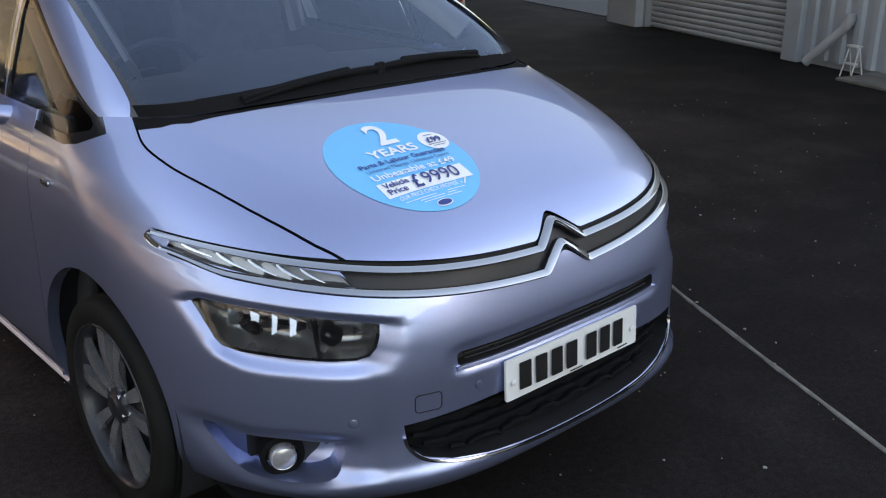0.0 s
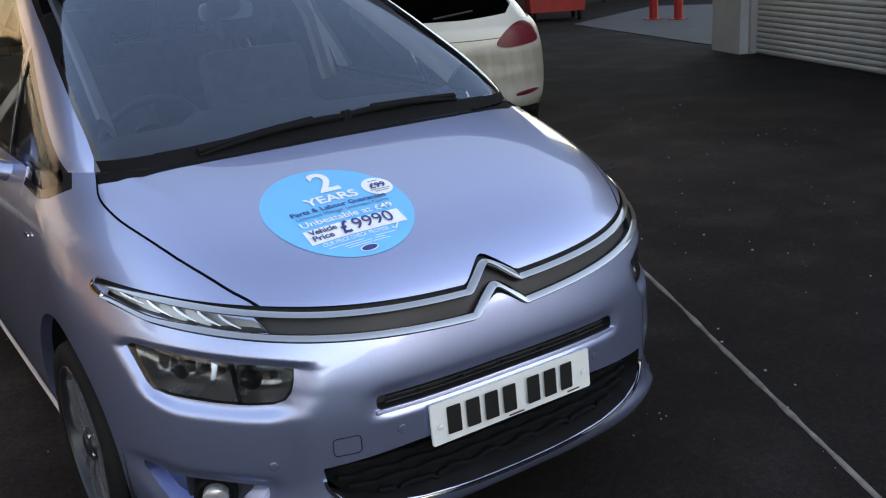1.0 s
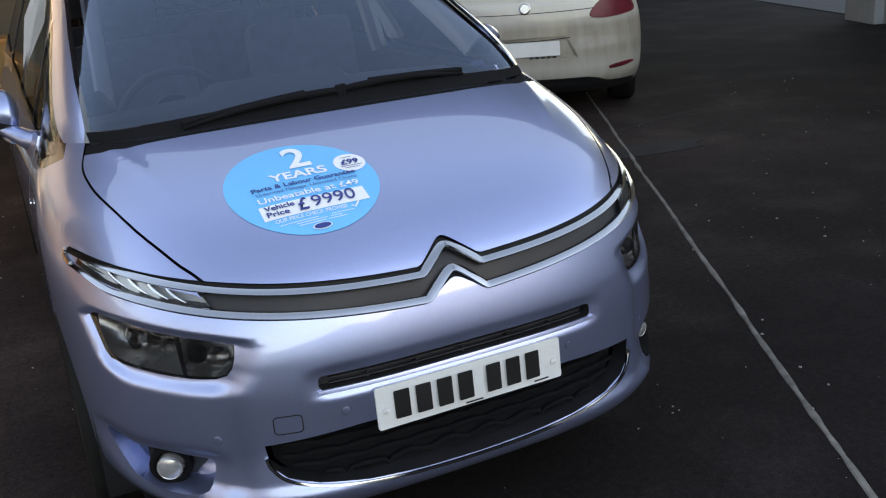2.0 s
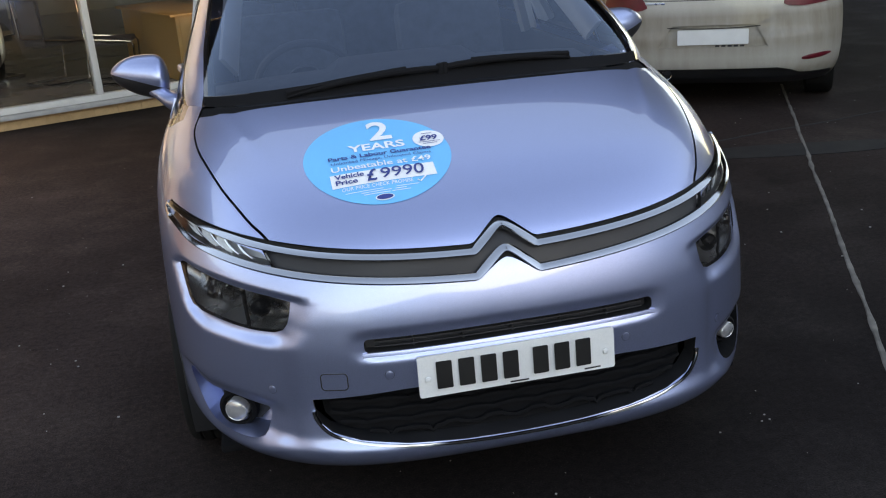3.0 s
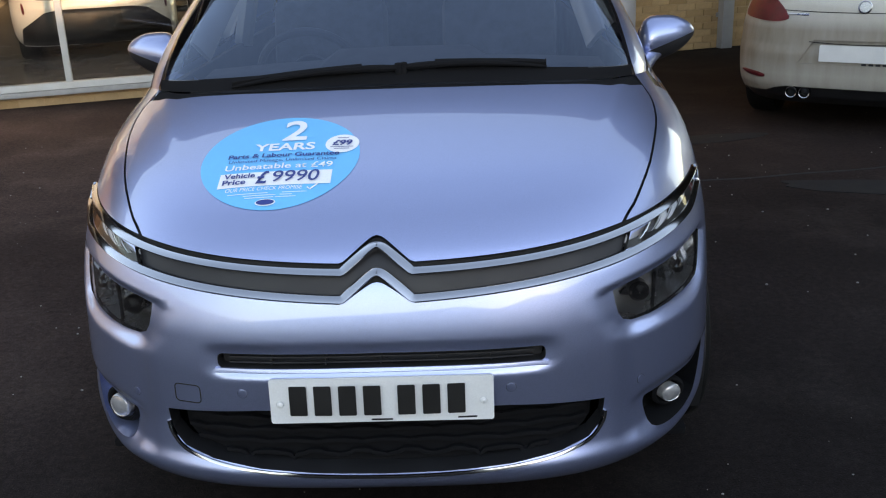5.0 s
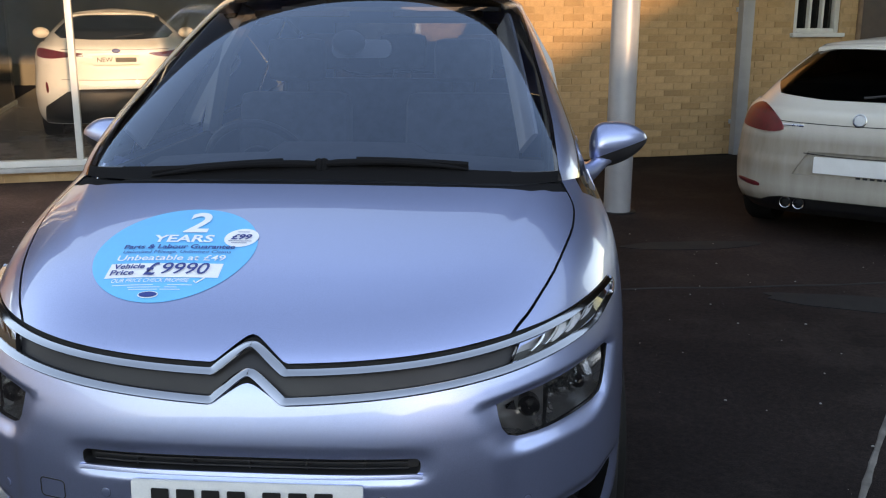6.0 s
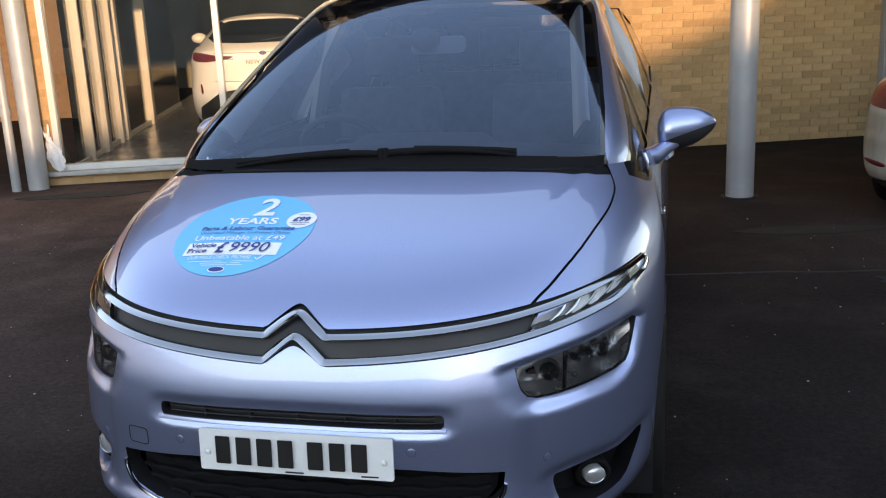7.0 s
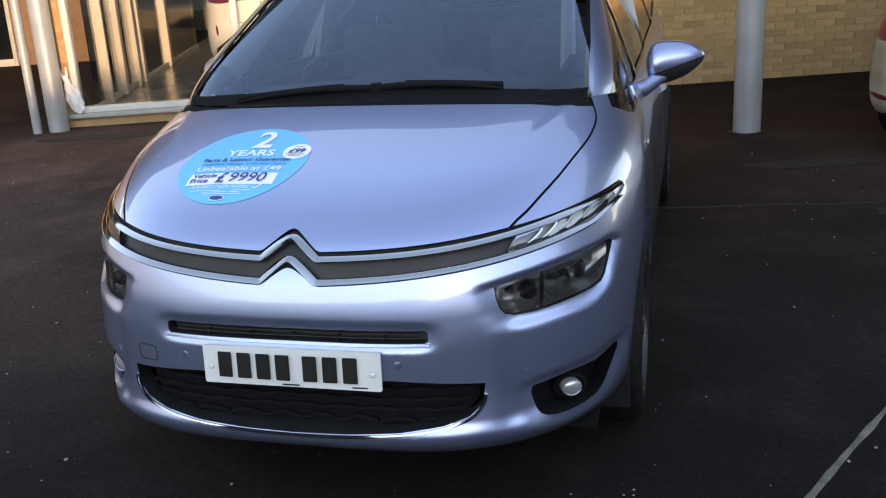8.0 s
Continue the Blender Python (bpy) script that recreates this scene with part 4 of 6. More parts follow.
def on_side(y, z, sx, out=0.0):
    p, n, _, _ = skin.ray_cast(Vector((2 * sx, y, z)), Vector((-sx, 0, 0)))
    n = n if n.x * sx > 0 else -n
    return p + n * out, n


front = lambda c: c.y < 0.9
inward = lambda depth: (lambda p: Vector((-0.25 * depth if p.x > 0.6 else 0.25 * depth if p.x < -0.6 else 0, depth, 0)))


def sunk(depth):
    return lambda v: Vector((-v.normal.x, -v.normal.y, -v.normal.z)) * depth if v.normal.dot(Vector((v.co.x * 0.3, v.co.y - 2.2, v.co.z - 0.6))) > 0 else v.normal * depth


body.normal_update()
# the grille band between the chrome bars, chevrons and all
xs = [i / 60 * 1.17 - 0.585 for i in range(61)] + []
xs = sorted(set(xs + [k * 0.01 for k in range(-10, 11)]))
band_poly = [(x, chrome_lower(x) + 0.004) for x in xs] + [(x + (0.02 if x > 0.58 else -0.02 if x < -0.58 else 0), chrome_upper(x) - 0.004) for x in reversed(xs)]
got = take(body, cut_region(body, band_poly, "y", front), sunk(0.016))
band_rim = got[1]
part("grille_band", got[0], M_BAND, car, "dark grey band between two chrome bars")
part("band_wall", wall_of(band_rim, inward(0.02)), M_BLACK, car)
for side in (1, -1):
    flip = (lambda q: q) if side > 0 else mirrored
    lens_mesh, rim = take(body, cut_region(body, flip(LENS), "y", front), None)
    lamp = part("daytime_light", lens_mesh, M_SLIMLENS, car, "slim clear running light lens with four light guides")
    lamp.visible_shadow = False
    part("housing", wall_of(rim, inward(0.045)), M_BLACK, lamp)
    tray = bmesh.new()
    cols = [[tray.verts.new(on_front(side * x, z0 + (z1 - z0) * k)[0] + Vector((-0.010 * side, 0.040, 0))) for k in (0, 0.35, 0.7, 1)]
            for x, z0, z1 in [(0.56 + 0.29 * i / 14, chrome_lower(0.56 + 0.29 * i / 14), chrome_upper(0.56 + 0.29 * i / 14)) for i in range(15)]]
    for a, b in zip(cols, cols[1:]):
        for k in range(3):
            tray.faces.new((a[k], b[k], b[k + 1], a[k + 1]))
    part("backing", tray, M_LAMPGREY, lamp)
    for x, wide, mat in ((0.668, 0.007, M_REFLECTOR), (0.703, 0.008, M_REFLECTOR), (0.722, 0.022, M_FROST), (0.742, 0.008, M_REFLECTOR), (0.762, 0.024, M_FROST), (0.782, 0.008, M_REFLECTOR), (0.802, 0.024, M_FROST), (0.822, 0.008, M_REFLECTOR), (0.836, 0.016, M_FROST)):
        guide = bmesh.new()
        z0, z1 = chrome_lower(x) + 0.012, chrome_upper(x) - 0.008
        pts, nrm = [], []
        for k in range(8):
            f = k / 7
            p, n = on_front(side * min(x - 0.030 * (1 - f) ** 1.7, 0.846), z0 + (z1 - z0) * f, -0.024 + 0.006 * f + (0.004 if mat is M_REFLECTOR else 0.0))
            pts.append(p)
            nrm.append(n)
        part("light_guide", ribbon(guide, pts, nrm, wide, 0.008, [0.4, 0.6, 0.8, 0.95, 1, 1, 0.95, 0.8]), mat, lamp)
    lens_mesh, rim = take(body, cut_region(body, flip(LAMP), "y", front), None)
    head = part("headlight", lens_mesh, M_LENS, car, "clear headlight with a dark housing and chrome reflectors")
    head.visible_shadow = False
    part("housing", wall_of(rim, inward(0.012)), M_GLOSSBLACK, head)
    for x0, x1, deep, mat in ((0.560, 0.668, 0.058, M_LAMPDARK), (0.672, 0.826, 0.062, M_LAMPDARK)):
        scoop, cols = bmesh.new(), []
        for i in range(17):
            u = i / 16
            x = x0 + (x1 - x0) * u
            z0, z1 = lamp_span(x)
            hollow = (1 - abs(2 * u - 1) ** 4)
            cols.append([scoop.verts.new(on_front(side * x, z0 + (z1 - z0) * k / 10, -0.010 - deep * hollow * (1 - abs(k / 5 - 1) ** 4))[0]) for k in range(11)])
        for p, q in zip(cols, cols[1:]):
            for k in range(10):
                scoop.faces.new((p[k], q[k], q[k + 1], p[k + 1]))
        part("reflector", scoop, mat, head)
    divider, pts, nrm = bmesh.new(), [], []
    for k in range(7):
        p, n = on_front(side * (0.670 + 0.006 * k / 6), 0.636 + 0.098 * k / 6, -0.012)
        pts.append(p)
        nrm.append(n)
    part("divider", ribbon(divider, pts, nrm, 0.010, 0.006), M_GLOSSBLACK, head)
    for x, z, r in ((0.628, 0.682, 0.026), (0.752, 0.692, 0.016)):
        eye = bmesh.new()
        p, n = on_front(side * x, z, 0.0)
        lathe(eye, [(r, 0.05), (r, 0.0), (r * 0.75, -0.008), (0.001, -0.012)], 24, Matrix.Translation(p + Vector((0, 0.026, 0))) @ Matrix.Rotation(radians(90), 4, "Z"))
        part("projector", eye, M_GLOSSBLACK, head)
    # bright stepped facets in the upper part of the bowls
    for x0, x1, low, high, tilt in ((0.584, 0.604, 0.60, 0.82, 0.7), (0.690, 0.705, 0.60, 0.88, 1.0), (0.705, 0.715, 0.46, 0.90, 0.8), (0.715, 0.734, 0.58, 0.92, 1.15), (0.734, 0.742, 0.44, 0.92, 0.9), (0.742, 0.760, 0.54, 0.92, 1.1), (0.760, 0.772, 0.40, 0.90, 0.95), (0.772, 0.782, 0.56, 0.90, 1.2), (0.786, 0.800, 0.48, 0.86, 0.8)):
        facet = bmesh.new()
        corner = []
        for x, f in ((x0, low + 0.08), (x1, low), (x1, high), (x0, high - 0.05)):
            z0, z1 = lamp_span(x)
            for deep in (0.009, 0.012):
                corner.append(facet.verts.new(on_front(side * x, z0 + (z1 - z0) * f, -deep - 0.020 * tilt * (f - low) / (high - low))[0]))
        for idx in ((0, 2, 4, 6), (7, 5, 3, 1), (0, 1, 3, 2), (2, 3, 5, 4), (4, 5, 7, 6), (6, 7, 1, 0)):
            facet.faces.new([corner[i] for i in idx])
        bmesh.ops.recalc_face_normals(facet, faces=facet.faces)
        part("chrome_facet", facet, M_REFLECTOR, head)
    # fog lamp in its recess; the car's right one has lost its surround
    fog_mesh, rim = take(body, cut_region(body, flip(FOG), "y", front), None)
    for v in fog_mesh.verts:
        v.co += Vector((-0.04 * side, 0.085, 0.0))
    pocket = part("fog_pocket", fog_mesh, M_SCUTTLE if side > 0 else M_PAINT, car, "" if side > 0 else "bare blue fog lamp opening without its surround")
    part("pocket_wall", wall_of(rim, lambda p: Vector((-0.04 * side, 0.085, 0.0))), M_SCUTTLE if side > 0 else M_PAINT, pocket)
    foglamp = bmesh.new()
    at = Matrix.Translation((side * 0.736, 0.282, 0.358)) @ Matrix.Rotation(radians(-90 + side * 24), 4, "Z")
    at = at @ Matrix.Diagonal((1, 1, 1, 1) if side < 0 else (1, 0.92, 0.74, 1))
    lathe(foglamp, [(0.034, -0.07), (0.034, -0.002), (0.032, 0.003), (0.030, 0.005), (0.028, 0.004), (0.020, 0.0075), (0.010, 0.0095), (0.001, 0.010)], 28, at)
    fg = part("fog_lamp", foglamp, M_FOGLENS, car, "round clear fog lamp")
    cup = bmesh.new()
    lathe(cup, [(0.056, -0.07), (0.055, -0.012), (0.046, -0.006), (0.039, -0.012)], 28, at)
    part("cup", cup, M_SCUTTLE, fg)
    if side < 0:
        hollow = bmesh.new()
        p, n = on_front(-0.752, 0.362, -0.072)
        prism(hollow, oval(0.135, 0.078), lambda u, v, d: p + Vector((u, -d - 0.55 * u, v)), 0.010)
        part("cavity", hollow, M_BLACK, pocket)
        for dx, dz, w, h in ((-0.075, 0.01, 0.03, 0.085), (0.05, -0.035, 0.022, 0.012), (0.062, 0.035, 0.03, 0.012), (-0.02, 0.048, 0.03, 0.01)):
            p, n = on_front(-0.738 + dx, 0.362 + dz, -0.066)
            slot = bmesh.new()
            prism(slot, rounded(w, h, 0.004, 2), lambda u, v, d: p + Vector((u, -d - 0.2 * u, v)), 0.012)
            part("mounting_slot", slot, M_BLACK, pocket)
    # wheel arch
    for cy in (0.905, 3.715):
        ring = [(cy + 0.022 + 0.377 * math.cos(2*math.pi*k/48), 0.345 + 0.357 * math.sin(2*math.pi*k/48)) for k in range(48)]
        cut, rim = take(body, cut_region(body, ring, "x", lambda c: c.x * side > 0.5), None)
        cut.free()
        part("arch_lip", wall_of(rim, lambda p: Vector((-0.035 * side, 0, 0))), M_PAINT, car)
        liner = bmesh.new()
        lathe(liner, [(0.405, 0.0), (0.415, 0.30), (0.2, 0.32)], 40, Matrix.Translation((side * 0.885, cy + 0.022, 0.345)) @ Matrix.Diagonal((-side, 1, 1, 1)))
        bmesh.ops.delete(liner, geom=[v for v in liner.verts if v.co.z < 0.14], context="VERTS")
        part("arch_liner", liner, M_BLACK, car)

# the slot above the plate and the lower grille
cut, rim = take(body, cut_region(body, SLIT, "y", front), sunk(0.035))
slot = part("air_slot", cut, M_BLACK, car)
part("slot_wall", wall_of(rim, inward(0.04)), M_BLACK, slot)
for dz in (-0.006, 0.007):
    bar = bmesh.new()
    pts = [on_front(x * 0.09, 0.601 + dz, -0.014) for x in range(-4, 5)]
    part("slat", ribbon(bar, [p for p, _ in pts], [n for _, n in pts], 0.004, 0.006), M_BLACK, slot)
for i in range(-2, 3):
    bar = bmesh.new()
    p, _ = on_front(i * 0.13, 0.601, -0.014)
    box(bar, (p.x - 0.002, p.y, 0.586), (p.x + 0.002, p.y + 0.02, 0.616))
    part("divider", bar, M_BLACK, slot)
lip = bmesh.new()
pts = [on_front(-0.392 + 0.784 * i / 30, 0.578, 0.0) for i in range(31)]
part("slot_lip", ribbon(lip, [p for p, _ in pts], [n for _, n in pts], 0.012, 0.006), M_PAINT, car)
cut, rim = take(body, cut_region(body, GRILLE, "y", front), sunk(0.06))
grille = part("lower_grille", cut, M_SCUTTLE, car, "black lower grille of overlapping wavy bars")
part("grille_wall", wall_of(rim, inward(0.065)), M_BLACK, grille)
for r in range(5):
    wave = bmesh.new()
    pts, nrm = [], []
    zr = 0.352 + 0.026 * r
    reach = 0.40 if r == 0 else 0.475 if r == 1 else 0.50
    for i in range(81):
        x = -reach + 2 * reach * i / 80
        k = abs(math.sin(math.pi * (x / 0.115 + 0.5 * (r % 2))))
        p, n = on_front(x, zr + 0.010 * k, -0.054 + 0.014 * k)
        pts.append(p)
        nrm.append(n)
    part("grille_bar", ribbon(wave, pts, nrm, 0.011, 0.008), M_SCUTTLE, grille)
bright = bmesh.new()
line = curve2d([(-0.530, 0.43), (-0.523, 0.402), (-0.49, 0.366), (-0.42, 0.343), (-0.3, 0.327), (-0.15, 0.318), (0.0, 0.315), (0.15, 0.318), (0.3, 0.327), (0.42, 0.343), (0.49, 0.366), (0.523, 0.402), (0.530, 0.43)], 6, False)
pts = [on_front(x, z, 0.001) for x, z in line]
part("grille_trim", ribbon(bright, [p for p, _ in pts], [n for _, n in pts], 0.009, 0.006), M_CHROME, car, "thin chrome strip round the lower grille")

# chrome bars with the chevrons
for fn, wide in ((chrome_upper, 0.019), (chrome_lower, 0.018)):
    bar = bmesh.new()
    xs = [-0.85 + 1.70 * i / 150 for i in range(151)]
    xs = sorted(xs + [k * 0.007 for k in range(-13, 14)])
    pts, nrm, taper = [], [], []
    for x in xs:
        p, n = on_front(x, fn(x), 0.002)
        pts.append(p)
        nrm.append(Vector((n.x, n.y, n.z)))
        taper.append(1.0 + 0.18 * (1 - smoothstep(0.06, 0.10, abs(x))) - 0.35 * smoothstep(0.70, 0.85, abs(x)))
    part("chrome_bar", ribbon(bar, pts, nrm, wide, 0.009, taper, section=LEANING), M_CHROME, car, "chrome bar with a chevron in the middle")
for side in (1, -1):
    tip = bmesh.new()
    pts, nrm = [], []
    for k in range(7):
        f = k / 6
        z = chrome_lower(0.85) + (chrome_upper(0.85) - chrome_lower(0.85)) * f
        p, n = on_front(side * (0.848 + 0.008 * math.sin(math.pi * f)), z, 0.002)
        pts.append(p)
        nrm.append(n)
    part("chrome_end", ribbon(tip, pts, nrm, 0.014, 0.008), M_CHROME, car)

# black gap between the upper bar and the bonnet, running on over the lamps
xs = sorted([-0.845 + 1.69 * i / 90 for i in range(91)] + [k * 0.011 for k in range(-8, 9)])
gap_poly = [(x, chrome_upper(x) + 0.004) for x in xs] + [(x, chrome_upper(x) + 0.010 + 0.009 * (1 - smoothstep(0.5, 0.84, abs(x)))) for x in reversed(xs)]
cut, rim = take(body, cut_region(body, gap_poly, "y", front), sunk(0.012))
part("bonnet_gap", cut, M_SEAL, car)
part("gap_wall", wall_of(rim, inward(0.012)), M_SEAL, car)
# Black joint under the lower bar, widened to draw the shadow below the chevron.
gap_poly = [(x, chrome_lower(x) - 0.011 - 0.010 * chevron(abs(x))) for x in xs] + [(x, chrome_lower(x) - 0.005) for x in reversed(xs)]
cut, rim = take(body, cut_region(body, gap_poly, "y", front), sunk(0.008))
part("bumper_gap_shadow", cut, M_SEAL, car)
# bonnet with its shut line
hood_half = curve2d([(0.0, -0.03), (0.10, -0.03), (0.30, -0.01), (0.45, 0.05), (0.545, 0.13), (0.572, 0.182), (0.600, 0.232), (0.634, 0.295), (0.690, 0.440), (0.741, 0.640), (0.757, 0.75), (0.758, 0.83), (0.74, 0.90), (0.71, 1.0)], 3, False)
HOOD = hood_half + [(-x, y) for x, y in reversed(hood_half[1:])]
on_bonnet = lambda c: c.z > chrome_upper(c.x) + 0.006 and c.y < 1.2 and c.z > 0.79
ring = cut_region(body, offset_poly(HOOD, 0.0035), "z", on_bonnet)
inner = set(cut_region(body, offset_poly(HOOD, -0.002), "z", on_bonnet))
hood_faces = list(inner)
hood_mesh, rim = take(body, hood_faces)
REAR_EDGE = [(0.0, 0.757), (0.2, 0.758), (0.375, 0.763), (0.5, 0.775), (0.637, 0.800), (0.70, 0.838), (0.745, 0.884)]
behind = [(-x, y) for x, y in REAR_EDGE[::-1]] + REAR_EDGE[1:] + [(0.80, 1.1), (-0.80, 1.1)]
cut, _ = take(hood_mesh, cut_region(hood_mesh, behind, "z", lambda c: c.y > 0.6), lambda v: Vector((0, 0, -0.006)))
part("scuttle_panel", cut, M_SCUTTLE, car)
part("bonnet", hood_mesh, M_PAINT, car)
seam_faces = [f for f in cut_region(body, offset_poly(HOOD, 0.0035), "z", on_bonnet)]
cut, _ = take(body, seam_faces, lambda v: Vector((0, 0.004, -0.012)))
pieces("bonnet_seal", cut, M_SEAL, car)

# doors, by their shut lines (y, z)
DOOR_FRONT = [(1.345, 1.2), (1.30, 0.95), (1.285, 0.62), (1.31, 0.36), (1.36, 0.27), (2.40, 0.27), (2.42, 0.32), (2.42, 1.2)]
DOOR_REAR = [(2.432, 1.2), (2.432, 0.32), (2.45, 0.27), (3.20, 0.27), (3.30, 0.40), (3.36, 0.60), (3.42, 0.80), (3.44, 1.2)]
for side in (1, -1):
    for outline in (DOOR_FRONT, DOOR_REAR):
        flank = lambda c: c.x * side > 0.5
        cut_region(body, outline, "x", flank)
        panel, rim = take(body, cut_region(body, offset_poly(outline, -0.005), "x", flank))
        door = part("door", panel, M_PAINT, car)
        part("door_edge", wall_of(rim, lambda p: Vector((-0.02 * side, 0, 0))), M_PAINT, door)
        cut, _ = take(body, cut_region(body, outline, "x", flank), lambda v: Vector((-0.014 * side, 0, 0)))
        part("door_seal", cut, M_SEAL, door)
        handle = bmesh.new()
        y1 = max(y for y, _ in outline) - (0.30 if outline is DOOR_FRONT else 0.34)
        pts = [on_side(y1 + 0.20 * k / 8, 0.93, side, 0.010 + 0.022 * math.sin(math.pi * k / 8)) for k in range(9)]
        part("handle", ribbon(handle, [p for p, _ in pts], [n for _, n in pts], 0.03, 0.012), M_PAINT, door)
    strip = bmesh.new()
    pts = [on_side(1.27 + 2.1 * k / 30, 0.225, side, 0.002) for k in range(31)]
    part("sill_trim", ribbon(strip, [p for p, _ in pts], [n for _, n in pts], 0.022, 0.010), M_PAINT, car, "raised strip along the sill")
    mark = bmesh.new()
    p, n = on_side(1.16, 0.90, side, 0.001)
    prism(mark, rounded(0.055, 0.016, 0.004, 2), lambda u, v, d: p + Vector((side * (d + 0.001), u, v)), 0.005)
    part("side_repeater", mark, M_SATIN, car)

QUARTER = [(1.27, 1.2), (1.115, 1.116), (1.03, 1.070), (1.025, 1.058), (1.11, 1.036), (1.41, 1.046), (1.555, 1.052), (1.555, 1.2)]
BELT = [(1.225, 1.2), (1.07, 1.116), (0.985, 1.070), (0.962, 1.056), (1.04, 1.023), (1.10, 1.013), (1.41, 1.024), (2.40, 1.050), (3.35, 1.068), (3.35, 1.2)]
for side in (1, -1):
    beside = lambda c: c.x * side > 0.5 and c.z > 0.95
    cut, _ = take(body, cut_region(body, QUARTER, "x", beside), lambda v: Vector((-0.004 * side, 0, 0)))
    low_glass = part("quarter_light", cut, M_SIDEGLASS, car)
    low_glass.visible_shadow = False
    cut, _ = take(body, cut_region(body, BELT, "x", beside))
    pieces("window_seal", cut, M_GLOSSBLACK, low_glass)
part("body", body, M_PAINT, car)

# ---- glasshouse ----
ROOF_Z = 1.685


def cabin_level(s):
    """From the belt line (0) up to the roof's edge (1)."""
    e = s + 0.16 * s * (1 - s)
    y0, z0 = 0.79 + 1.12 * s, 1.114 + (ROOF_Z - 1.114) * e
    w, z1 = 0.84 - (0.84 - 0.616) * (s ** 1.1), 1.07 + (1.618 - 1.07) * s
    d, p = 0.48 + (0.20 - 0.48) * s, 6.0 + 6.0 * (1 - (1 - min(1, s / 0.3)) ** 2) - 3.0 * s - 5.0 * s ** 8
    return make_loop(y0, z0, w, z1, d, p, 2.2, 4.50 - 0.42 * s, 1.10 + 0.50 * s, 0.35, 4.0)


loops = [cabin_level(s) for s in np.linspace(0, 1, 34)]
edge = loops[-1]
for k in range(1, 11):
    f = k / 10
    crown = 0.022 * (1 - (1 - f) ** 2)
    mid_y = 3.04
    loops.append(np.c_[edge[:, 0] * (1 - f) + 0.0005, mid_y + (edge[:, 1] - mid_y) * (1 - 0.93 * f), edge[:, 2] + crown + (1.675 - edge[:, 2]) * f * 0.6])
for lp in loops:
    lp[0, 0] = lp[-1, 0] = 0.0
cabin, _ = loft(loops)
cabin.normal_update()
shell_tree = surface(cabin)
glass_front = lambda c: c.y < 2.3 and c.z < 1.70
EDGE = [(0.735, 1.09), (0.723, 1.13), (0.709, 1.25), (0.682, 1.365), (0.661, 1.435), (0.645, 1.495), (0.618, 1.575), (0.585, 1.622), (0.50, 1.660), (0.3, 1.690)]
WS_OUT = [(-x, z) for x, z in EDGE[::-1]] + [(-0.725, 1.06), (0.725, 1.06)] + EDGE + [(0.0, 1.700)]
EDGE = [(0.709, 1.126), (0.697, 1.25), (0.670, 1.365), (0.649, 1.435), (0.634, 1.495), (0.606, 1.570), (0.562, 1.608), (0.48, 1.636), (0.3, 1.654)]
SILL = [(0.0, 1.150), (0.2, 1.148), (0.4, 1.142), (0.6, 1.133)]
WS_IN = [(-x, z) for x, z in EDGE[::-1]] + [(-x, z) for x, z in SILL[:0:-1]] + SILL + EDGE + [(0.0, 1.662)]
WS_LOW = [(-0.715, 1.05), (0.715, 1.05), (0.722, 1.123)] + [(x, z - 0.002) for x, z in [(0.709, 1.126)] + SILL[::-1]] + [(-x, z - 0.002) for x, z in SILL[1:] + [(0.709, 1.126)]] + [(-0.722, 1.123)]
cut_region(cabin, WS_OUT, "y", glass_front)
cut, rim = take(cabin, cut_region(cabin, WS_IN, "y", glass_front))
screen = part("windscreen", cut, M_WINDSCREEN, car, "large clear windscreen with a black border")
screen.visible_shadow = False
cut, _ = take(cabin, cut_region(cabin, WS_LOW, "y", glass_front))
part("scuttle", cut, M_SCUTTLE, car, "matt black scuttle between bonnet and windscreen")
for side in (1, -1):
    half = [(side * x, z) for x, z in [(0.735, 1.09), (0.723, 1.13), (0.709, 1.25), (0.682, 1.365), (0.661, 1.435), (0.645, 1.495), (0.626, 1.555), (0.58, 1.555), (0.58, 1.09)]]
    cut, _ = take(cabin, cut_region(cabin, half if side > 0 else half[::-1], "y", glass_front))
    part("side_border", cut, M_BORDER, screen)
cut, _ = take(cabin, cut_region(cabin, [(-0.66, 1.06), (0.66, 1.06), (0.66, 1.2), (-0.66, 1.2)], "y", glass_front))
part("lower_border", cut, M_SCUTTLE, screen)
cut, _ = take(cabin, cut_region(cabin, WS_OUT, "y", glass_front))
part("top_border", cut, M_GLOSSBLACK, screen)
PANORAMA = [(-0.52, 2.02), (0.52, 2.02), (0.53, 2.75), (-0.53, 2.75)]
cut, _ = take(cabin, cut_region(cabin, PANORAMA, "z", lambda c: c.z > 1.58))
part("roof_glass", cut, M_ROOFGLASS, car, "dark tinted glass roof panel").visible_shadow = False
SIDE_WINDOWS = [
    [(0.955, 1.03), (1.555, 1.03), (1.60, 1.365)],
    [(1.62, 1.09), (2.39, 1.10), (2.39, 1.560), (2.08, 1.550), (1.675, 1.390)],
    [(2.45, 1.11), (3.32, 1.125), (3.32, 1.55), (2.45, 1.562)],
    [(3.40, 1.13), (4.10, 1.19), (3.90, 1.45), (3.40, 1.535)]]
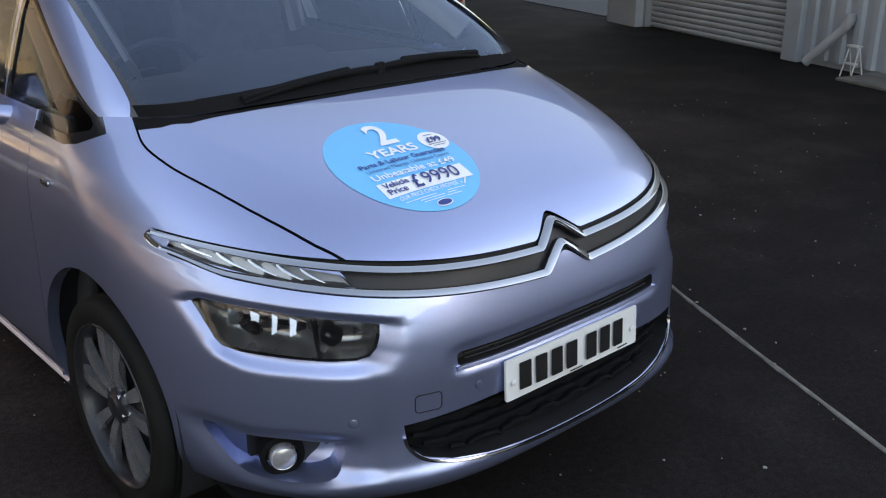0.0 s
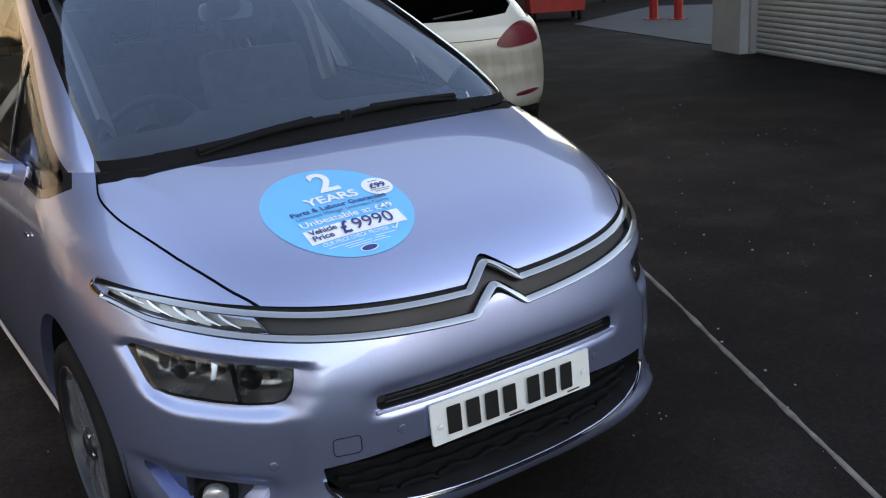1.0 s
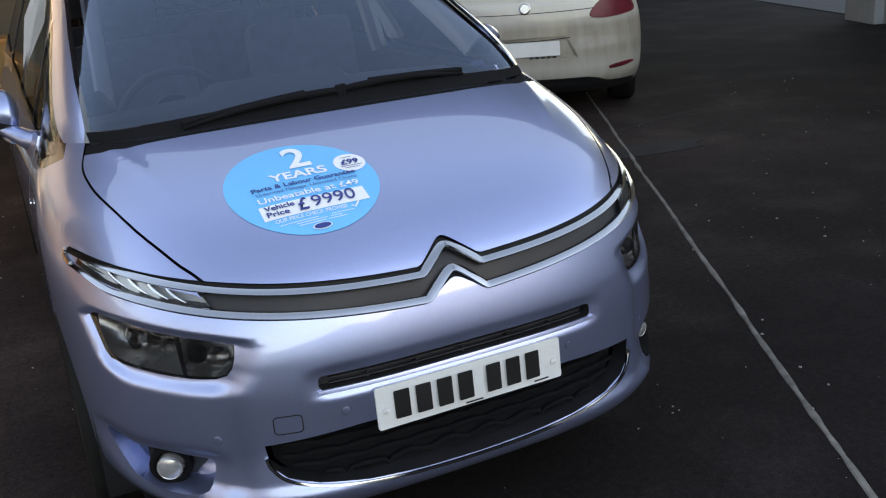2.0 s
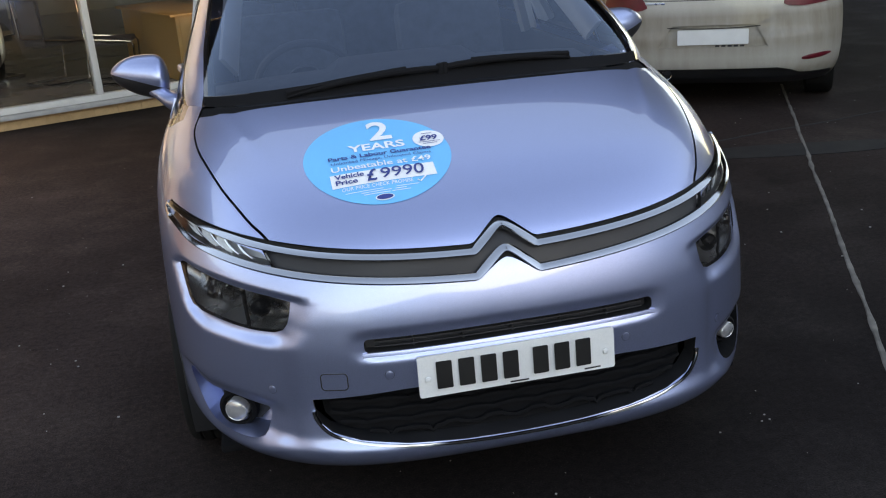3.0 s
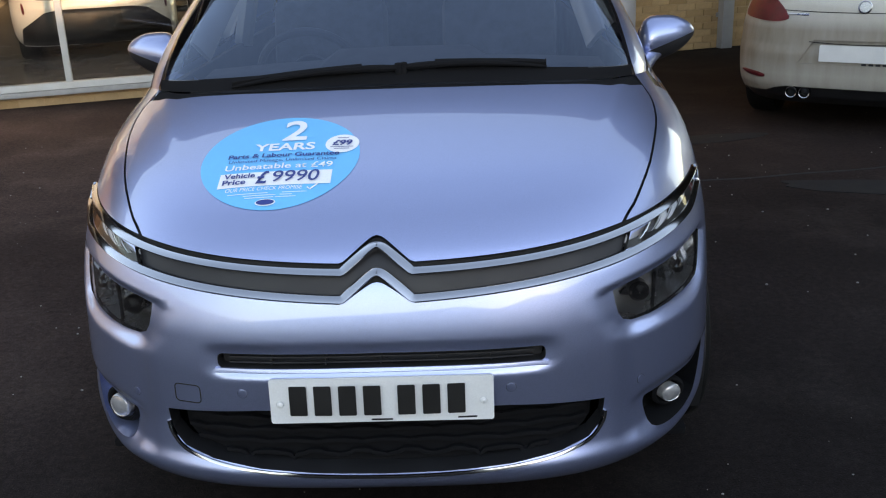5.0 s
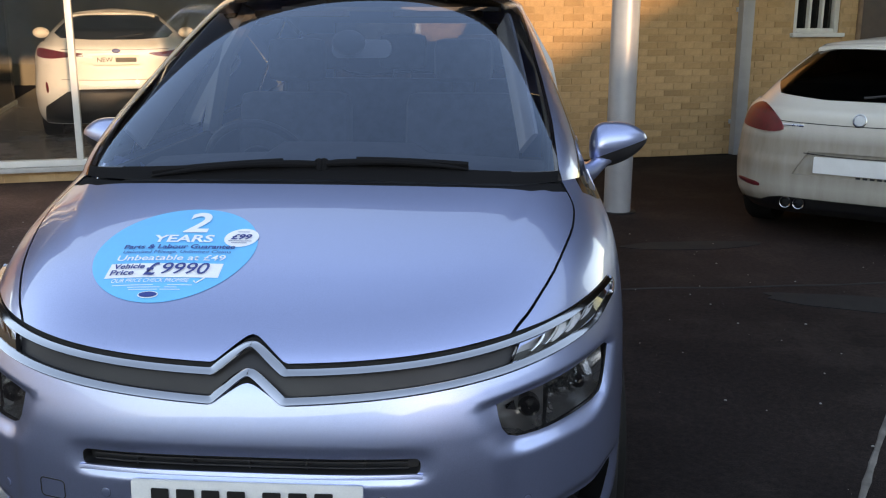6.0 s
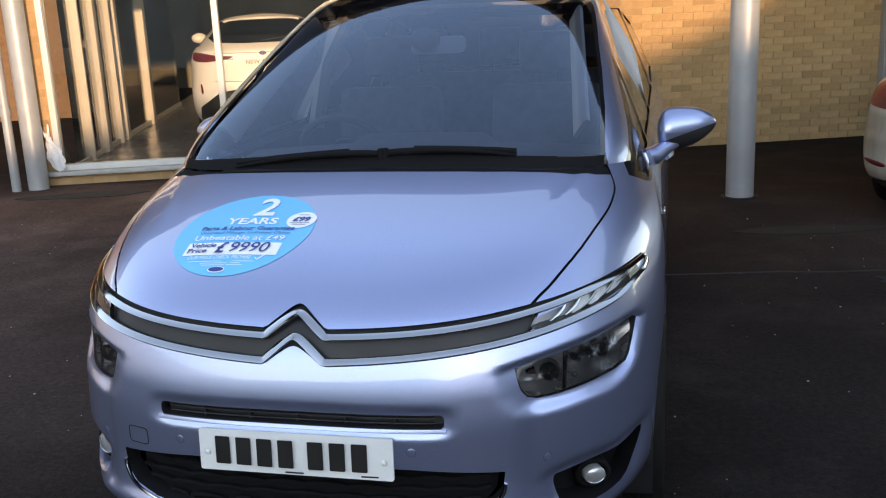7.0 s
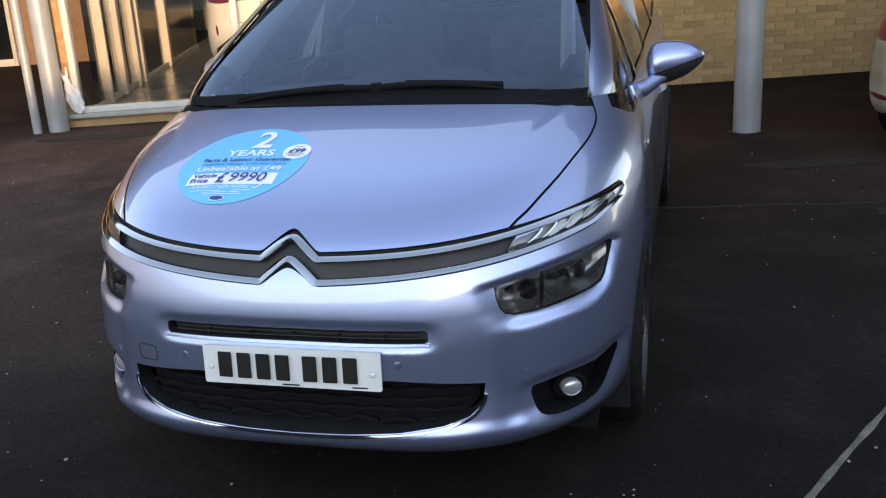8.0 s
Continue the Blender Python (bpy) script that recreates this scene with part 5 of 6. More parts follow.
for side in (1, -1):
    flank = lambda c: c.x * side > 0.42
    for outline in SIDE_WINDOWS:
        cut_region(cabin, offset_poly(outline, 0.022), "x", flank)
        cut, rim = take(cabin, cut_region(cabin, outline, "x", flank), lambda v: Vector((-0.006 * side, 0, 0)))
        win = part("side_window", cut, M_SIDEGLASS if outline[0][0] < 2.4 else M_REARGLASS, car)
        win.visible_shadow = False
        cut, _ = take(cabin, cut_region(cabin, offset_poly(outline, 0.022), "x", flank))
        pieces("window_seal", cut, M_GLOSSBLACK, win)
tail_win = [(-0.56, 1.16), (0.56, 1.16), (0.50, 1.52), (-0.50, 1.52)]
cut, _ = take(cabin, cut_region(cabin, tail_win, "y", lambda c: c.y > 4.0))
part("rear_window", cut, M_REARGLASS, car).visible_shadow = False
part("roof_shell", cabin, M_PAINT, car)
for side in (1, -1):
    rail = bmesh.new()
    pts = [Vector((side * (0.575 + 0.02 * math.sin(math.pi * k / 24)), 2.12 + 1.75 * k / 24, 1.632 + 0.052 * math.sin(math.pi * k / 24) ** 0.35)) for k in range(25)]
    part("roof_rail", tube(rail, pts, 0.014, 10), M_SATIN, car, "satin silver roof rail")

# wipers at rest, scuttle below the windscreen
def on_screen(x, y, out=0.0):
    """The point of the windscreen over x, y."""
    s = (y - 0.79) / 1.12
    z = 1.114 + (ROOF_Z - 1.114) * (s + 0.16 * s * (1 - s)) - 0.055 * (abs(x) / 0.8) ** 2.2
    return Vector((x, y - 0.43 * out, z + 0.9 * out))


for x0, y0, x1, y1 in ((0.035, 0.840, 0.455, 0.846), (0.020, 0.838, -0.47, 0.806)):
    wiper = thing("wiper_arm", "", "")
    wiper.parent = car
    arm = bmesh.new()
    pts = [on_screen(x0 + (x1 - x0) * f, y0 + (y1 - y0) * f, 0.012 + 0.010 * math.sin(math.pi * f)) for f in np.linspace(0, 1, 12)]
    tube(arm, pts, [0.009, 0.011, 0.011, 0.010, 0.009, 0.009, 0.008, 0.008, 0.007, 0.006, 0.005, 0.004], 8)
    part("arm", arm, M_SCUTTLE, wiper)
    blade = bmesh.new()
    pts = [on_screen(x0 + (x1 - x0) * f, y0 + (y1 - y0) * f + 0.014, 0.006) for f in np.linspace(0.22, 1.0, 14)]
    ribbon(blade, pts, [Vector((0, -0.43, 0.9))] * 14, 0.018, 0.016)
    part("blade", blade, M_SCUTTLE, wiper)
    knob = bmesh.new()
    c = on_screen(x0, y0, 0.008)
    lathe(knob, [(0.012, -0.02), (0.012, 0.014), (0.009, 0.018), (0.001, 0.020)], 20, Matrix.Translation(c) @ Matrix.Rotation(radians(-90), 4, "Y"))
    part("pivot_cap", knob, M_SCUTTLE, wiper)

# door mirrors
for side in (1, -1):
    mirror = thing("door_mirror", "", "")
    mirror.parent = car
    for name, keep, mat in (("shell", 1, M_PAINT), ("lower_shell", -1, M_BLACK)):
        bm = bmesh.new()
        bmesh.ops.create_uvsphere(bm, u_segments=36, v_segments=24, radius=1.0)
        for v in bm.verts:
            x, y, z = v.co
            r = math.hypot(y, z) or 1.0
            full = (1 - abs(x) ** 6) ** 0.5 if x < 0 else (1 - x ** 2.6) ** 0.5
            f = (x + 1) / 2
            tall, mid = 0.089 * (1 - 0.50 * f ** 2.0), 1.096 + 0.024 * f
            yy = y / r * full * (0.10 * (1 - 0.5 * f) if y < 0 else 0.04)
            v.co = (side * (0.985 + 0.112 * x), 1.735 + yy + 0.035 * x, mid + z / r * full * tall)
        geom = bm.verts[:] + bm.edges[:] + bm.faces[:]
        bmesh.ops.bisect_plane(bm, geom=geom, plane_co=(side * 0.975, 1.7, 1.086), plane_no=Vector((-0.34 * side * keep, 0.1 * keep, keep)), clear_inner=True)
        part(name, bm, mat, mirror)
    glass = bmesh.new()
    prism(glass, oval(0.19, 0.13), lambda u, v, d: Vector((side * 0.975 + u, 1.783 + d + 0.1 * side * u, 1.107 + v)), 0.004)
    part("mirror_glass", glass, M_CHROME, mirror)
    foot = bmesh.new()
    pts = [Vector((side * 0.80, 1.50, 1.010)), Vector((side * 0.86, 1.56, 1.020)), Vector((side * 0.915, 1.66, 1.045)), Vector((side * 0.955, 1.71, 1.07))]
    tube(foot, pts, [0.046, 0.038, 0.028, 0.030], 16)
    for v in foot.verts:
        v.co.z = 1.04 + (v.co.z - 1.04) * 0.9
    part("foot", foot, M_PAINT, mirror)

# number plate: the characters stand as plain bars
plate = bmesh.new()
prism(plate, rounded(0.524, 0.111, 0.006, 3), lambda u, v, d: Vector((u, -0.006 - d - 0.06 * (0.056 - v) + 0.10 * u * u, 0.511 + v)), 0.006)
plate = part("number_plate", plate, M_PLATE, car, "white number plate with black bars for characters", False)
for i in range(7):
    u = -0.195 + 0.058 * i + (0.022 if i > 3 else 0)
    bar = bmesh.new()
    prism(bar, rounded(0.041, 0.074, 0.003, 2), lambda a, b, d: Vector((u + a, -0.0125 - d - 0.06 * (0.056 - b) + 0.10 * (u + a) ** 2, 0.513 + b)), 0.0012)
    part("character_bar", bar, M_INK, plate)
for u in (-0.238, 0.238):
    screw = bmesh.new()
    lathe(screw, [(0.009, 0.0), (0.008, 0.003), (0.001, 0.005)], 16, Matrix.Translation((u, -0.0125, 0.505)) @ Matrix.Rotation(radians(-90), 4, "Z"))
    part("screw_cap", screw, M_PLATE, plate)
for u, w in ((0.0, 0.05), (0.20, 0.045)):
    bar = bmesh.new()
    prism(bar, rounded(w, 0.004, 0.001, 1), lambda a, b, d: Vector((u + a, -0.0158 - d + 0.10 * (u + a) ** 2, 0.4635 + b)), 0.001)
    part("small_print_bar", bar, M_INK, plate)
# towing-eye cover and parking sensors
cover = bmesh.new()
pts = [on_front(-0.47 + u, 0.512 + v, 0.0005) for u, v in rounded(0.066, 0.046, 0.010, 4)]
part("tow_cover_line", ribbon(cover, [p for p, _ in pts], [n for _, n in pts], 0.003, 0.0008, closed=True), M_BLACK, car)
for x, z in ((-0.331, 0.522), (0.303, 0.525), (-0.628, 0.475), (0.628, 0.475)):
    p, n = on_front(x, z, 0.0)
    dot = bmesh.new()
    lathe(dot, [(0.0115, -0.004), (0.0115, 0.0012), (0.009, 0.002), (0.001, 0.002)], 20, Matrix.Translation(p) @ n.to_track_quat("X", "Z").to_matrix().to_4x4())
    part("parking_sensor", dot, M_PAINT, car)
    gap = bmesh.new()
    lathe(gap, [(0.0123, -0.004), (0.0123, 0.0004), (0.0115, 0.0004)], 20, Matrix.Translation(p) @ n.to_track_quat("X", "Z").to_matrix().to_4x4())
    part("sensor_ring", gap, M_BLACK, car)


# wheels
def wheel(at, side):
    w = thing("wheel", "", "")
    w.parent = car
    w.matrix_basis = at
    ty = bmesh.new()
    lathe(ty, [(0.240, -0.004), (0.248, 0.002), (0.270, 0.006), (0.292, 0.004), (0.303, -0.004), (0.310, -0.018), (0.312, -0.030), (0.306, -0.034), (0.313, -0.040), (0.3145, -0.066), (0.307, -0.070), (0.315, -0.075), (0.315, -0.125), (0.307, -0.130), (0.3145, -0.135), (0.313, -0.165), (0.306, -0.17), (0.312, -0.175), (0.303, -0.200), (0.29, -0.21), (0.262, -0.215), (0.235, -0.20)], 64)
    part("tyre", ty, M_RUBBER, w)
    rim = bmesh.new()
    lathe(rim, [(0.243, -0.002), (0.240, 0.003), (0.236, 0.003), (0.231, -0.004)], 64)
    barrel = part("barrel", lathe(bmesh.new(), [(0.231, -0.004), (0.222, -0.03), (0.214, -0.19)], 64), M_RIMDARK, w)
    part("rim", rim, M_RIMDARK, w)
    disc = bmesh.new()
    lathe(disc, [(0.15, -0.10), (0.15, -0.085), (0.07, -0.085), (0.06, -0.06), (0.001, -0.06)], 40)
    part("brake_disc", disc, M_RIMDARK, w)
    back = bmesh.new()
    lathe(back, [(0.216, -0.16), (0.001, -0.16)], 32)
    part("back_plate", back, M_BLACK, w)
    for k in range(5):
        for pair, mat, half0, half1, h in ((-1, M_RIM, 0.011, 0.024, 0.0), (1, M_RIM, 0.011, 0.024, 0.0), (0, M_RIMDARK, 0.02, 0.05, -0.024)):
            sp = bmesh.new()
            a0 = 2 * math.pi * k / 5 + 0.3
            prof = []
            for f in (0.0, 0.3, 0.6, 0.85, 1.0):
                r = 0.035 + 0.194 * f
                off = pair * (0.013 + 0.046 * f)
                half = half0 + (half1 - half0) * f
                rise = -0.022 + 0.012 * math.sin(math.pi * f * 0.9) + h
                row = []
                for e, zz in ((-half, -0.02), (-half, 0.0), (half, 0.0), (half, -0.02)):
                    o = off + e
                    row.append(sp.verts.new((rise + zz, r * math.cos(a0) - o * math.sin(a0), r * math.sin(a0) + o * math.cos(a0))))
                prof.append(row)
            for p, q in zip(prof, prof[1:]):
                for i in range(4):
                    sp.faces.new((p[i], p[(i + 1) % 4], q[(i + 1) % 4], q[i]))
            part("spoke" if pair else "spoke_web", sp, mat, w)
    hub = bmesh.new()
    lathe(hub, [(0.055, -0.03), (0.052, -0.012), (0.034, -0.006), (0.030, -0.002), (0.001, 0.0)], 32)
    part("hub_cap", hub, M_RIMDARK, w)
    for k in range(5):
        a = 2 * math.pi * k / 5 + 0.3 + math.pi / 5
        nut = bmesh.new()
        lathe(nut, [(0.008, -0.03), (0.008, -0.008), (0.001, -0.006)], 8, Matrix.Translation((0, 0.045 * math.cos(a), 0.045 * math.sin(a))))
        part("wheel_nut", nut, M_CHROME, w)
    return w


for cy in (0.88, 3.715):
    wheel(pose(0.912, cy, 0.315), 1)
    wheel(pose(-0.912, cy, 0.315, 0, 0, 180), -1)
# underside closes the body
under = solid((-0.80, 0.35, 0.19), (0.80, 4.3, 0.215), 0.01)
part("underside", under, M_SCUTTLE, car)

# ---- cabin fittings ----
dash = bmesh.new()
rowsd = []
for x in [-0.70 + 1.4 * i / 24 for i in range(25)]:
    prof = [(0.98, 1.065), (1.25, 1.09), (1.48, 1.10), (1.56, 1.06), (1.58, 0.95), (1.50, 0.70)]
    rowsd.append([dash.verts.new((x, y + 0.10 * (x / 0.7) ** 2 * (1 if i < 2 else 0.3), z - 0.03 * (x / 0.7) ** 2 + (0.035 if abs(x) < 0.28 and i in (2, 3) else 0))) for i, (y, z) in enumerate(prof)])
for a, b in zip(rowsd, rowsd[1:]):
    for k in range(5):
        dash.faces.new((a[k], b[k], b[k + 1], a[k + 1]))
part("dashboard", dash, M_CABIN, car, "dark grey dashboard")
part("cabin_floor", solid((-0.74, 1.0, 0.30), (0.74, 4.3, 0.34)), M_CABIN, car)
rimw = bmesh.new()
c, tilt = Vector((-0.36, 1.60, 1.03)), Matrix.Rotation(radians(28), 4, "X")
tube(rimw, [c + (tilt @ Vector((0.185 * math.cos(2*math.pi*k/40), 0, 0.185 * math.sin(2*math.pi*k/40)))) for k in range(40)], 0.016, 8, True)
steer = part("steering_wheel", rimw, M_CABIN, car, "dark steering wheel on the driver's side")
spoke = bmesh.new()
lathe(spoke, [(0.075, 0.0), (0.07, 0.02), (0.001, 0.03)], 24, Matrix.Translation(c + Vector((0, 0.02, 0))) @ tilt @ Matrix.Rotation(radians(90), 4, "Z"))
part("boss", spoke, M_CABIN, steer)
for a in (0, 180, 270):
    sp = bmesh.new()
    d = tilt @ Vector((math.cos(radians(a)), 0, math.sin(radians(a))))
    tube(sp, [c + d * 0.06, c + d * 0.18], 0.014, 8)
    part("spoke", sp, M_CABIN, steer)


def seat(x, y, wide):
    st = thing("seat", "", "")
    st.parent = car
    cushion = bmesh.new()
    box(cushion, (x - wide/2, y - 0.52, 0.52), (x + wide/2, y + 0.04, 0.70), 0.06)
    part("cushion", cushion, M_SEAT, st)
    back = bmesh.new()
    box(back, (-wide/2, -0.07, 0.0), (wide/2, 0.07, 0.64), 0.06, Matrix.Translation((x, y, 0.62)) @ Matrix.Rotation(radians(-14), 4, "X"))
    part("backrest", back, M_SEAT, st)
    for hx in ([0] if wide < 0.8 else [-0.42, 0, 0.42]):
        rest = bmesh.new()
        box(rest, (-0.13, -0.05, 0.0), (0.13, 0.05, 0.19), 0.045, Matrix.Translation((x + hx, y + 0.175, 1.285)) @ Matrix.Rotation(radians(-8), 4, "X"))
        part("head_restraint", rest, M_SEAT, st)
        for px in (-0.05, 0.05):
            post = bmesh.new()
            tube(post, [(x + hx + px, y + 0.155, 1.20), (x + hx + px, y + 0.175, 1.30)], 0.006, 8)
            part("post", post, M_CABIN, st)


seat(-0.37, 2.20, 0.50)
seat(0.37, 2.20, 0.50)
seat(0.0, 3.15, 1.30)
mir = bmesh.new()
prism(mir, rounded(0.215, 0.066, 0.026, 5), lambda u, v, d: Vector((0.022 + u, 1.690 + d + 0.12 * u, 1.452 + v)), 0.03)
part("interior_mirror", mir, M_TRIMLIGHT, car)
pod = bmesh.new()
bmesh.ops.create_uvsphere(pod, u_segments=24, v_segments=16, radius=1.0, matrix=Matrix.Translation((-0.015, 1.625, 1.476)) @ Matrix.Diagonal((0.062, 0.05, 0.046, 1)))
part("sensor_housing", pod, M_CABIN, car)
for side in (1, -1):
    visor = solid((side * 0.10, 2.02, 1.565), (side * 0.46, 2.20, 1.59), 0.008, None)
    part("sun_visor", visor, M_CABIN, car)
    liner = bmesh.new()
    pts = []
    for f in np.linspace(0, 1, 12):
        p, n, _, _ = shell_tree.ray_cast(Vector((side * (0.655 - 0.09 * f), 1.08 + 0.80 * f, 2.2)), Vector((0, 0, -1)))
        pts.append(p + Vector((-0.02 * side, 0.03, -0.055)))
    ribbon(liner, pts, [Vector((-side * 0.75, -0.55, 0.3))] * 12, 0.085, 0.012)
    part("pillar_trim", liner, M_TRIMLIGHT, car)
    mid = bmesh.new()
    tube(mid, [(side * 0.79, 2.42, 1.05), (side * 0.72, 2.42, 1.36), (side * 0.58, 2.42, 1.60)], 0.042, 8)
    part("centre_pillar", mid, M_TRIMLIGHT, car)
    panel = solid((side * 0.78, 1.2, 0.4), (side * 0.81, 4.1, 1.06), 0.01)
    part("door_lining", panel, M_CABIN, car)
head_lining = bmesh.new()
box(head_lining, (-0.52, 2.76, 1.59), (0.52, 4.0, 1.61), 0.004)
part("head_lining", head_lining, M_TRIMLIGHT, car)

# ---- round price sticker on the bonnet ----
SC = (-0.262, 0.386)


def on_hood(u, v, out):
    p, n = on_top(SC[0] + u, SC[1] + v, 0.0)
    return p + n * out


sticker = bmesh.new()
mid = sticker.verts.new(on_hood(0, 0, 0.0012))
rings = []
for k in range(1, 11):
    r = 0.203 * k / 10
    rings.append([sticker.verts.new(on_hood(r * math.cos(2*math.pi*i/72), r * math.sin(2*math.pi*i/72), 0.0012)) for i in range(72)])
for i in range(72):
    sticker.faces.new((mid, rings[0][i], rings[0][(i + 1) % 72]))
    for a, b in zip(rings, rings[1:]):
        sticker.faces.new((a[i], b[i], b[(i + 1) % 72], a[(i + 1) % 72]))
sticker = part("price_sticker", sticker, M_STICKER, car, "round bright blue price sticker with white and navy print")


def printed(text, u, v, size, width, mat, bold=0.0, shear=0.0, out=0.0042):
    part("print", lettering(text, size, lambda a, b: on_hood(u + a, v + b, out), width, bold, shear), mat, sticker, "", False)


def flat_patch(outline, u, v, mat, out, name="print_patch", n=1):
    bm = bmesh.new()
    c = bm.verts.new(on_hood(u, v, out))
    ring = [bm.verts.new(on_hood(u + a, v + b, out)) for a, b in outline]
    for i in range(len(ring)):
        bm.faces.new((c, ring[i], ring[(i + 1) % len(ring)]))
    part(name, bm, mat, sticker, "", False)


def dense(w, h, n=14):
    top = [(-w/2 + w * i / n, h/2) for i in range(n + 1)]
    return [(x, -h/2) for x, _ in top] + top[::-1]


printed("2", 0.025, 0.120, 0.142, 0.064, M_VINYLWHITE, 0.003)
printed("YEARS", 0.005, 0.042, 0.048, 0.158, M_VINYLWHITE, 0.0012)
flat_patch(oval(0.088, 0.088), 0.154, 0.052, M_VINYLWHITE, 0.0030)
printed("£99", 0.154, 0.052, 0.034, 0.052, M_NAVY, 0.001, 0.15, 0.0052)
for dv, w in ((0.026, 0.03), (-0.018, 0.06), (-0.027, 0.04)):
    flat_patch(dense(w, 0.0022, 4), 0.154, 0.052 + dv, M_NAVY, 0.0046, "small_print_bar")
printed("Parts & Labour Guarantee", 0.008, 0.005, 0.026, 0.285, M_NAVY, 0.0006)
printed("Unlimited Mileage, Unlimited Claims", 0.008, -0.0185, 0.018, 0.275, M_NAVY, 0.0)
printed("Unbeatable at £49", 0.003, -0.0475, 0.033, 0.272, M_VINYLWHITE, 0.0003, 0, 0.0050)
for k in range(6):
    flat_patch(dense(0.280 / 6 + 0.0008, 0.054, 3), -0.140 + 0.280 / 12 + 0.280 / 6 * k, -0.095, M_VINYLWHITE, 0.0030)
printed("Vehicle", -0.090, -0.083, 0.026, 0.078, M_NAVY, 0.0006, 0, 0.0056)
printed("Price", -0.100, -0.106, 0.026, 0.058, M_NAVY, 0.0006, 0, 0.0056)
printed("9990", 0.052, -0.093, 0.062, 0.116, M_NAVY, 0.0003, 0.1, 0.0056)
printed("£", -0.031, -0.095, 0.066, 0.030, M_NAVY, 0.0014, 0.1, 0.0056)
printed("OUR PRICE CHECK PROMISE", -0.022, -0.134, 0.019, 0.190, M_VINYLWHITE, 0.0, 0.15)
tick = bmesh.new()
tick_pts = [(0.085, -0.134), (0.092, -0.141), (0.108, -0.123)]
part("tick", ribbon(tick, [on_hood(a, b, 0.003) for a, b in tick_pts], [Vector((0, -0.3, 0.95))] * 3, 0.004, 0.001), M_VINYLWHITE, sticker)
for v, u, w in ((-0.1485, -0.06, 0.10), (-0.1485, 0.055, 0.06), (-0.1560, -0.03, 0.08), (-0.1560, 0.035, 0.03), (-0.1635, -0.03, 0.07), (-0.1635, 0.035, 0.05)):
    flat_patch(dense(w, 0.0018, 4), u, v, M_VINYLWHITE, 0.0034, "small_print_bar")
flat_patch(oval(0.050, 0.022), -0.012, -0.180, M_VINYLWHITE, 0.0030, "plain_oval")
flat_patch(oval(0.044, 0.017), -0.012, -0.180, M_NAVY, 0.0040, "plain_oval")

# ---- roof sign ----
sign = thing("roof_sign", "white wedge-shaped sign with a navy board on the car roof", "sign")
base = bmesh.new()
prism(base, [(-0.29, 0.0), (0.29, 0.0), (0.235, 0.075), (0.225, 0.155), (-0.225, 0.155), (-0.235, 0.075)], lambda u, v, d: Vector((u, 2.98 + d + (0.02 if v > 0.05 else 0), 1.700 + v)), 0.20)
bmesh.ops.bevel(base, geom=base.edges[:], offset=0.008, segments=2, affect="EDGES")
part("base", base, M_SIGNWHITE, sign)
board = bmesh.new()
prism(board, rounded(0.88, 0.42, 0.04, 5), lambda u, v, d: Vector((u, 3.03 + d, 2.066 + v)), 0.035)
part("board", board, M_SIGNBLUE, sign, "navy board with rounded corners", False)
for name, shape, u, v, mat, d in (("plain_oval", oval(0.26, 0.105), -0.27, 0.0, M_VINYLWHITE, 0.003), ("plain_oval", oval(0.245, 0.092), -0.27, 0.0, M_SIGNBLUE, 0.005), ("plain_bar", rounded(0.14, 0.03, 0.006, 2), -0.27, 0.0, M_VINYLWHITE, 0.007)):
    bm = bmesh.new()
    prism(bm, shape, lambda a, b, w: Vector((u + a, 3.03 - d + w * 0.5, 1.912 + b)), 0.002)
    part(name, bm, mat, sign, "", False)
for u, w, h in ((0.04, 0.05, 0.075), (0.10, 0.035, 0.06), (0.145, 0.03, 0.075), (0.20, 0.05, 0.085), (0.265, 0.04, 0.06), (0.315, 0.035, 0.06), (0.365, 0.045, 0.06)):
    bm = bmesh.new()
    prism(bm, rounded(w, h, 0.006, 2), lambda a, b, d: Vector((u + a, 3.0285 + d, 1.966 + b)), 0.002)
    part("name_bar", bm, M_VINYLWHITE, sign, "", False)
part("lettering", lettering("OF MARCH", 0.042, lambda a, b: Vector((0.27 + a, 3.026, 1.899 + b)), 0.235, 0.001), M_VINYLWHITE, sign, "", False)
